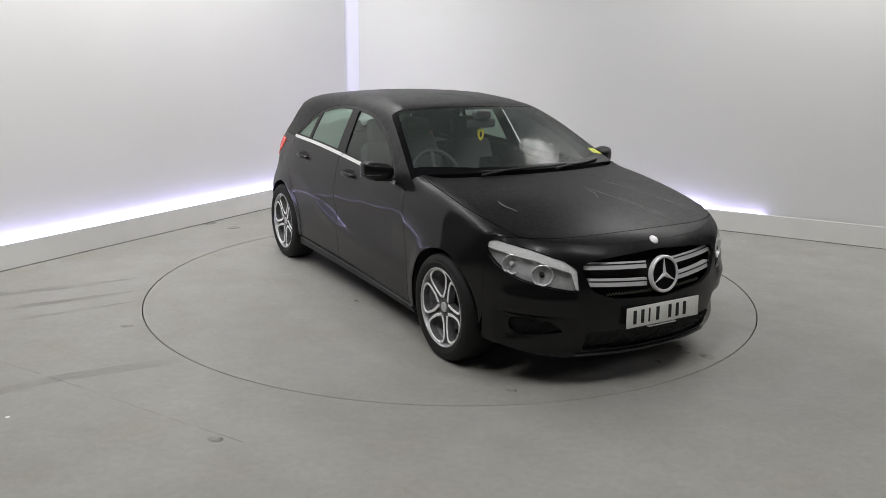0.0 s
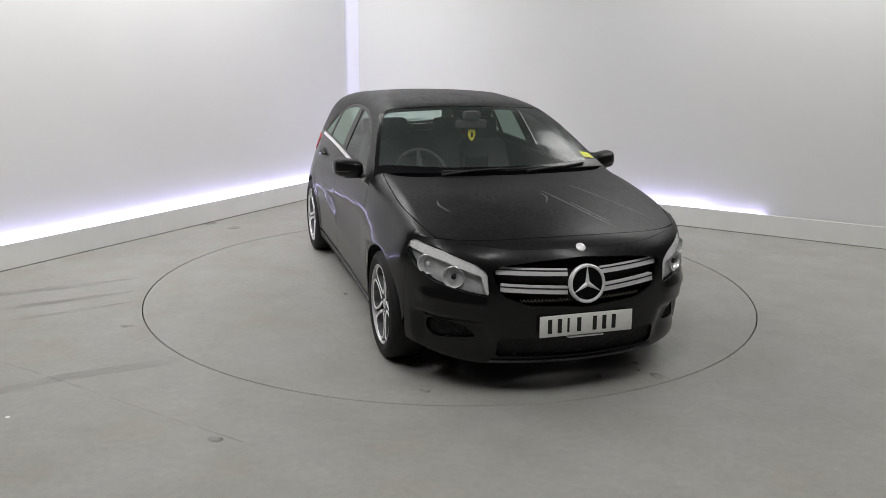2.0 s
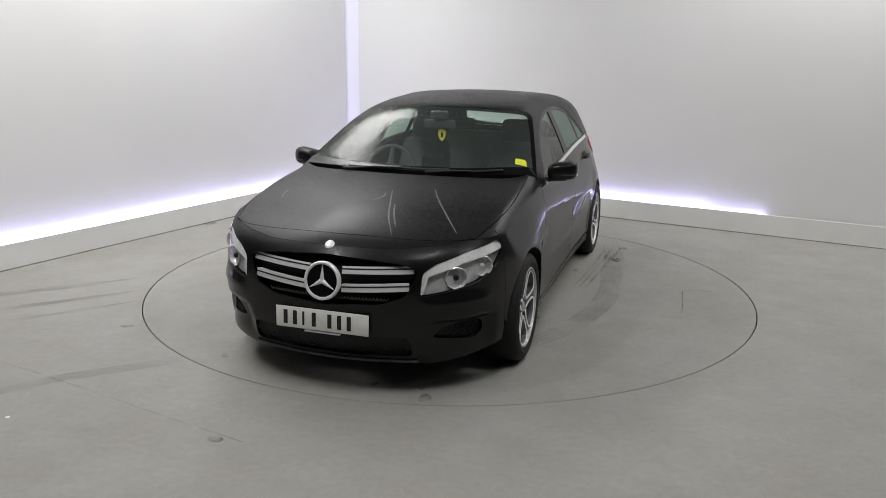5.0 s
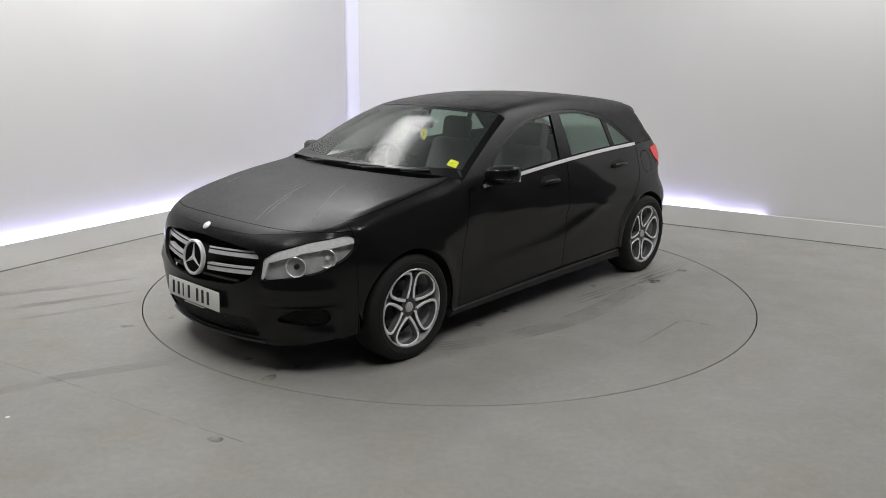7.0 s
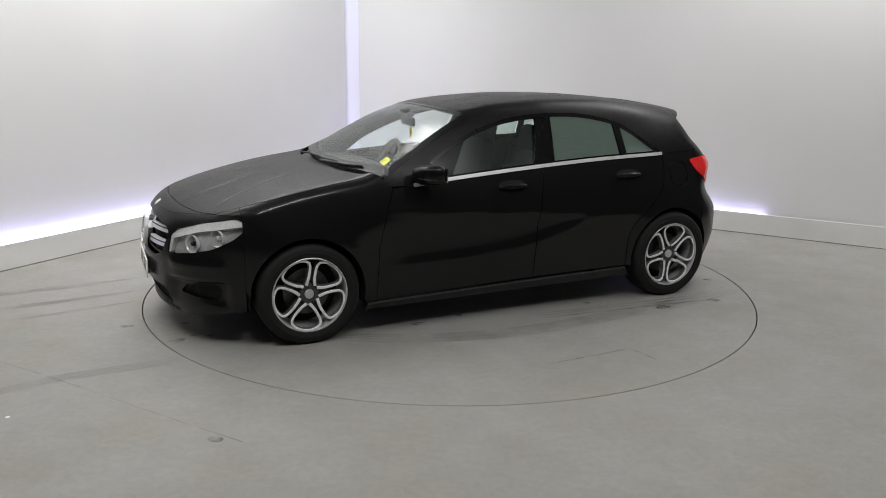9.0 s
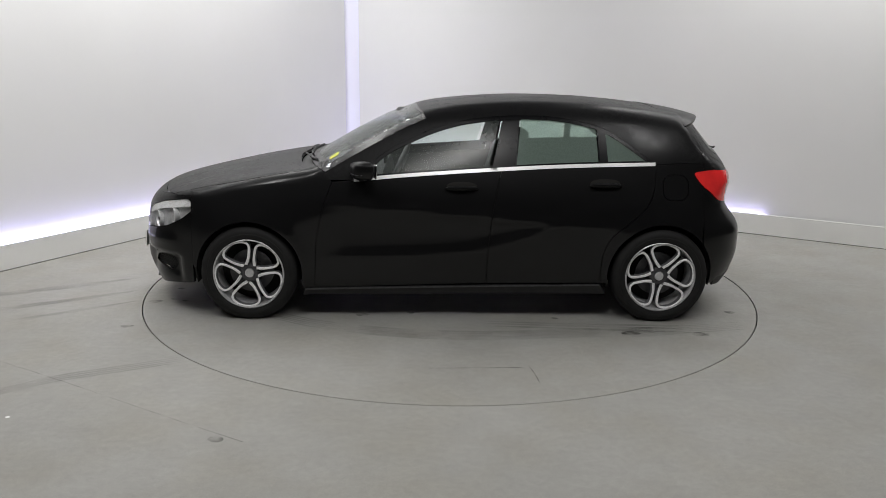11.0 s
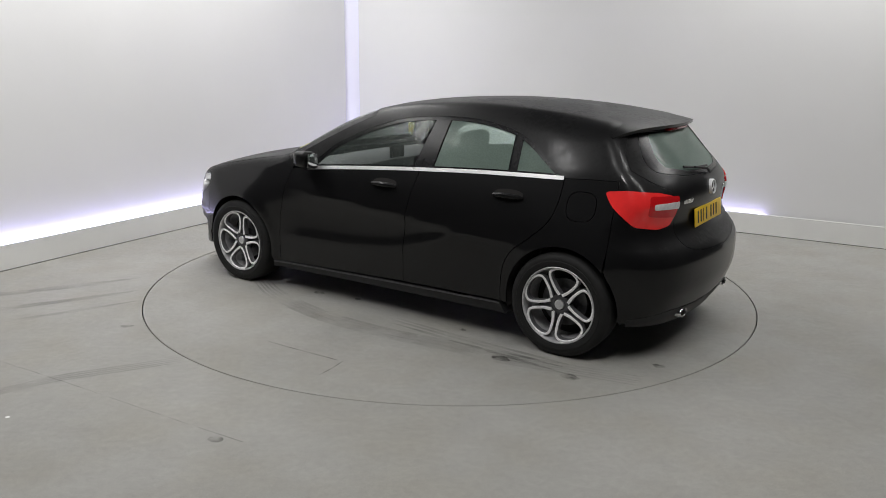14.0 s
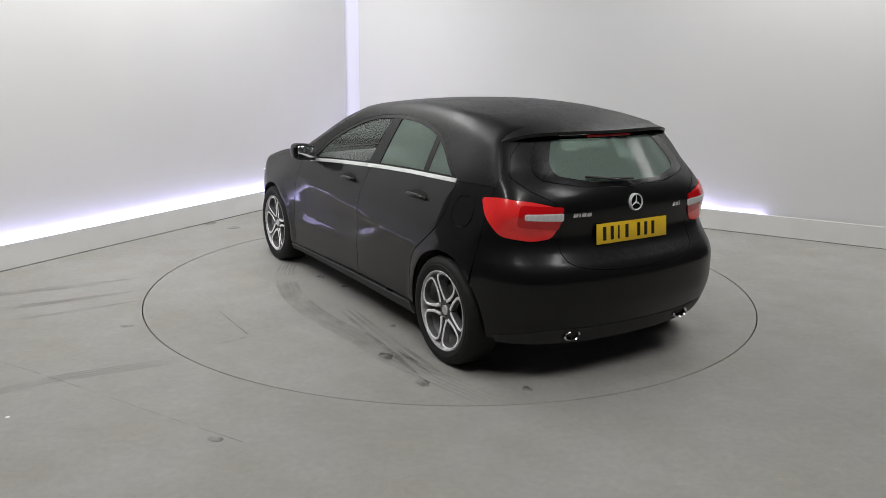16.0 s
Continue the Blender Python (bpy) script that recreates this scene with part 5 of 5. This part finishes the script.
    wiper("rear_wiper", [rear_at(0.0, 1.035, 0.015), rear_at(0.06, 1.055, 0.03), rear_at(0.20, 1.075, 0.025)], [rear_at(-0.02, 1.07, 0.012), rear_at(0.15, 1.075, 0.013), rear_at(0.31, 1.09, 0.012)])
    # stickers on the windscreen
    x, v = to_map("cabin", [(0.80, 0.565, 1.04)])[0]
    panel("windscreen_sticker", "cabin", rounded([(x + 0.026, v - 0.028), (x - 0.030, v), (x - 0.030, v + 0.026), (x + 0.026, v - 0.002)], 0.008), STICKER, car, both=False, gap=0.0, depth=0.002, out=-0.0015, step=0.02, label="yellow sticker inside the windscreen")
    # pale strokes on the bonnet, painted for reflected streaks along its scuffs
    for pts in ([(1.98, 0.29), (1.80, 0.20), (1.60, 0.13), (1.42, 0.07)], [(1.90, 0.28), (1.76, 0.215), (1.62, 0.165)], [(1.85, 0.60), (1.70, 0.50), (1.50, 0.38), (1.33, 0.30)], [(1.62, 0.02), (1.54, 0.06), (1.47, 0.05)], [(1.62, -0.55), (1.52, -0.58), (1.45, -0.57)]):
        line = smooth_line(pts, 5)
        k = len(line)
        a = [(x, y + 0.0048 * math.sin(math.pi * i / (k - 1)) ** 0.5 + 0.0004) for i, (x, y) in enumerate(line)]
        b = [(x, y - 0.0048 * math.sin(math.pi * i / (k - 1)) ** 0.5 - 0.0004) for i, (x, y) in enumerate(line)]
        panel("scuff_glint", "top", a + b[::-1], SCUFF_GLINT, car, both=False, gap=0.0, depth=0.001, out=0.0008, step=0.03)


def flat_strip(name, pts, width, mat, parent, label="", z=0.002, taper=True):
    """A thin film on the floor along (x, y) points."""
    line = smooth_line(pts, 6)
    bm = bmesh.new()
    rows = []
    m = len(line)
    for i, q in enumerate(line):
        a, b = Vector(line[max(i - 1, 0)]), Vector(line[min(i + 1, m - 1)])
        d = (b - a).normalized()
        w = width / 2 * (1 if not taper else min(1.0, 0.15 + 3.5 * min(i, m - 1 - i) / m))
        w *= 1 + 0.25 * noise.noise((q[0] * 4, q[1] * 4, 0))
        rows.append([bm.verts.new((q[0] - d.y * s * w, q[1] + d.x * s * w, z)) for s in (-1, 1)])
    for a, b in zip(rows, rows[1:]):
        bm.faces.new((a[0], b[0], b[1], a[1]))
    bmesh.ops.recalc_face_normals(bm, faces=bm.faces)
    for f in bm.faces:
        if f.normal.z < 0:
            f.normal_flip()
    return part(name, bm, mat, parent, label, False)


def flat_blot(name, x, y, r, mat, parent, label="", z=0.003):
    bm = bmesh.new()
    n = 18
    vs = [bm.verts.new((x + r * (1 + 0.5 * noise.noise((x * 3 + math.cos(a), y * 3 + math.sin(a), 5))) * math.cos(a) * 1.3, y + r * (1 + 0.5 * noise.noise((x * 3 + math.cos(a), y * 3 + math.sin(a), 9))) * math.sin(a), z)) for a in (2 * math.pi * k / n for k in range(n))]
    bm.faces.new(vs)
    return part(name, bm, mat, parent, label, False)


def floor_marks():
    fl = bpy.data.objects["floor"]
    d = turntable_disc
    for k, off in enumerate((-0.07, -0.035, 0.0, 0.03, 0.065)):
        flat_strip("tyre_mark", [(1.28, 0.77 + off), (0.86, 1.01 + off), (0.29, 1.17 + off), (-0.3, 1.20 + off), (-0.72, 1.15 + off), (-1.12, 1.13 + off), (-1.52, 1.06 + off), (-1.92, 0.98 + off)], 0.035 - 0.006 * (k % 2), TYRE_MARK, d, z=0.0015 + 0.0002 * k)
    for k, off in enumerate((0.0, 0.05, 0.09)):
        flat_strip("tyre_mark", [(-0.2, 1.02 - off), (-0.9, 1.07 - off), (-1.6, 1.13 - off * 1.5)], 0.03, TYRE_MARK, d, z=0.0026 + 0.0002 * k)
    flat_strip("scored_line", [(0.15, 1.74), (-0.12, 1.732), (-0.38, 1.72)], 0.007, CRACK, d, z=0.002, taper=False)
    flat_strip("scored_line", [(-0.42, 1.71), (-0.44, 1.82), (-0.45, 1.94)], 0.006, CRACK, d, z=0.002, taper=False)
    for x, y, r in ((2.08, 0.55, 0.035), (0.60, 0.81, 0.03), (1.99, 0.23, 0.02), (1.73, 0.31, 0.015), (1.91, -0.74, 0.03), (1.96, 0.49, 0.022), (1.87, 0.53, 0.018), (0.11, -0.83, 0.02), (0.28, 0.76, 0.022), (-0.69, 0.86, 0.02), (-1.93, 0.71, 0.03), (-1.13, 1.145, 0.04), (-1.585, 1.155, 0.04)):
        flat_blot("oil_stain", x, y, r, STAIN, d)
    flat_strip("floor_crack", [(-2.54, -1.74), (-2.1, -1.98), (-1.34, -2.42), (-0.93, -2.65)], 0.0045, FAINT, fl, taper=False)
    for k, off in enumerate((-0.05, -0.02, 0.01, 0.04)):
        flat_strip("tyre_mark", [(-2.62, -2.35 + off), (-2.32, -2.14 + off), (-2.12, -1.97 + off), (-1.81, -1.81 + off), (-1.52, -1.66 + off)], 0.018, TYRE_MARK, fl, z=0.0015 + 0.0002 * k)
    for k, (pts, w) in enumerate((([(-3.5, -0.66), (-3.22, -0.49), (-2.83, -0.28), (-2.39, -0.01)], 0.10), ([(-3.3, -1.0), (-3.04, -0.82), (-2.68, -0.61), (-2.28, -0.35)], 0.08), ([(-3.2, -1.25), (-2.7, -0.95), (-2.2, -0.6)], 0.05))):
        flat_strip("tyre_mark", pts, w, TYRE_MARK, fl, z=0.0025 + 0.0002 * k)
    for x, y, r in ((-1.06, -2.63, 0.028), (-2.06, -1.12, 0.03), (-2.45, 1.99, 0.06), (-2.14, 1.79, 0.05)):
        flat_blot("oil_stain", x, y, r, STAIN, fl)
    flat_blot("speck", -2.12, -2.44, 0.009, SPECK, fl)


car_panels()
car_details()
spoiler()
cabin()
for ax, sign, phase in ((AXLE, 1, 63), (-AXLE, 1, 99), (AXLE, -1, 75), (-AXLE, -1, 90)):
    wheel(ax, sign, phase)
floor_marks()


OFFSET = pose(-0.0168, 0.0291, 0.0)
TURN = [(0, -59.29), (0.5, -59.97), (1, -62.40), (1.5, -66.26), (2, -72.08), (2.5, -78.04), (3, -83.98), (3.5, -89.94), (4, -95.91), (4.5, -101.89), (5, -107.87), (5.5, -113.84), (6, -119.80), (6.5, -125.74), (7, -131.67), (7.5, -137.58), (8, -143.47), (8.5, -149.35), (9, -155.22), (9.5, -161.07), (10, -166.92), (10.5, -172.76), (11, -178.59), (11.5, -184.44), (12, -190.28), (12.5, -196.14), (13, -202.02), (13.5, -207.92), (14, -213.84), (14.5, -219.80), (15, -225.78), (15.5, -231.81), (16, -237.88)]


def motions():
    rows = [(t, pose(0, 0, 0, 0, 0, a)) for t, a in TURN]
    walk(turntable_disc, rows)
    walk(car, [(t, m @ OFFSET) for t, m in rows])


motions()
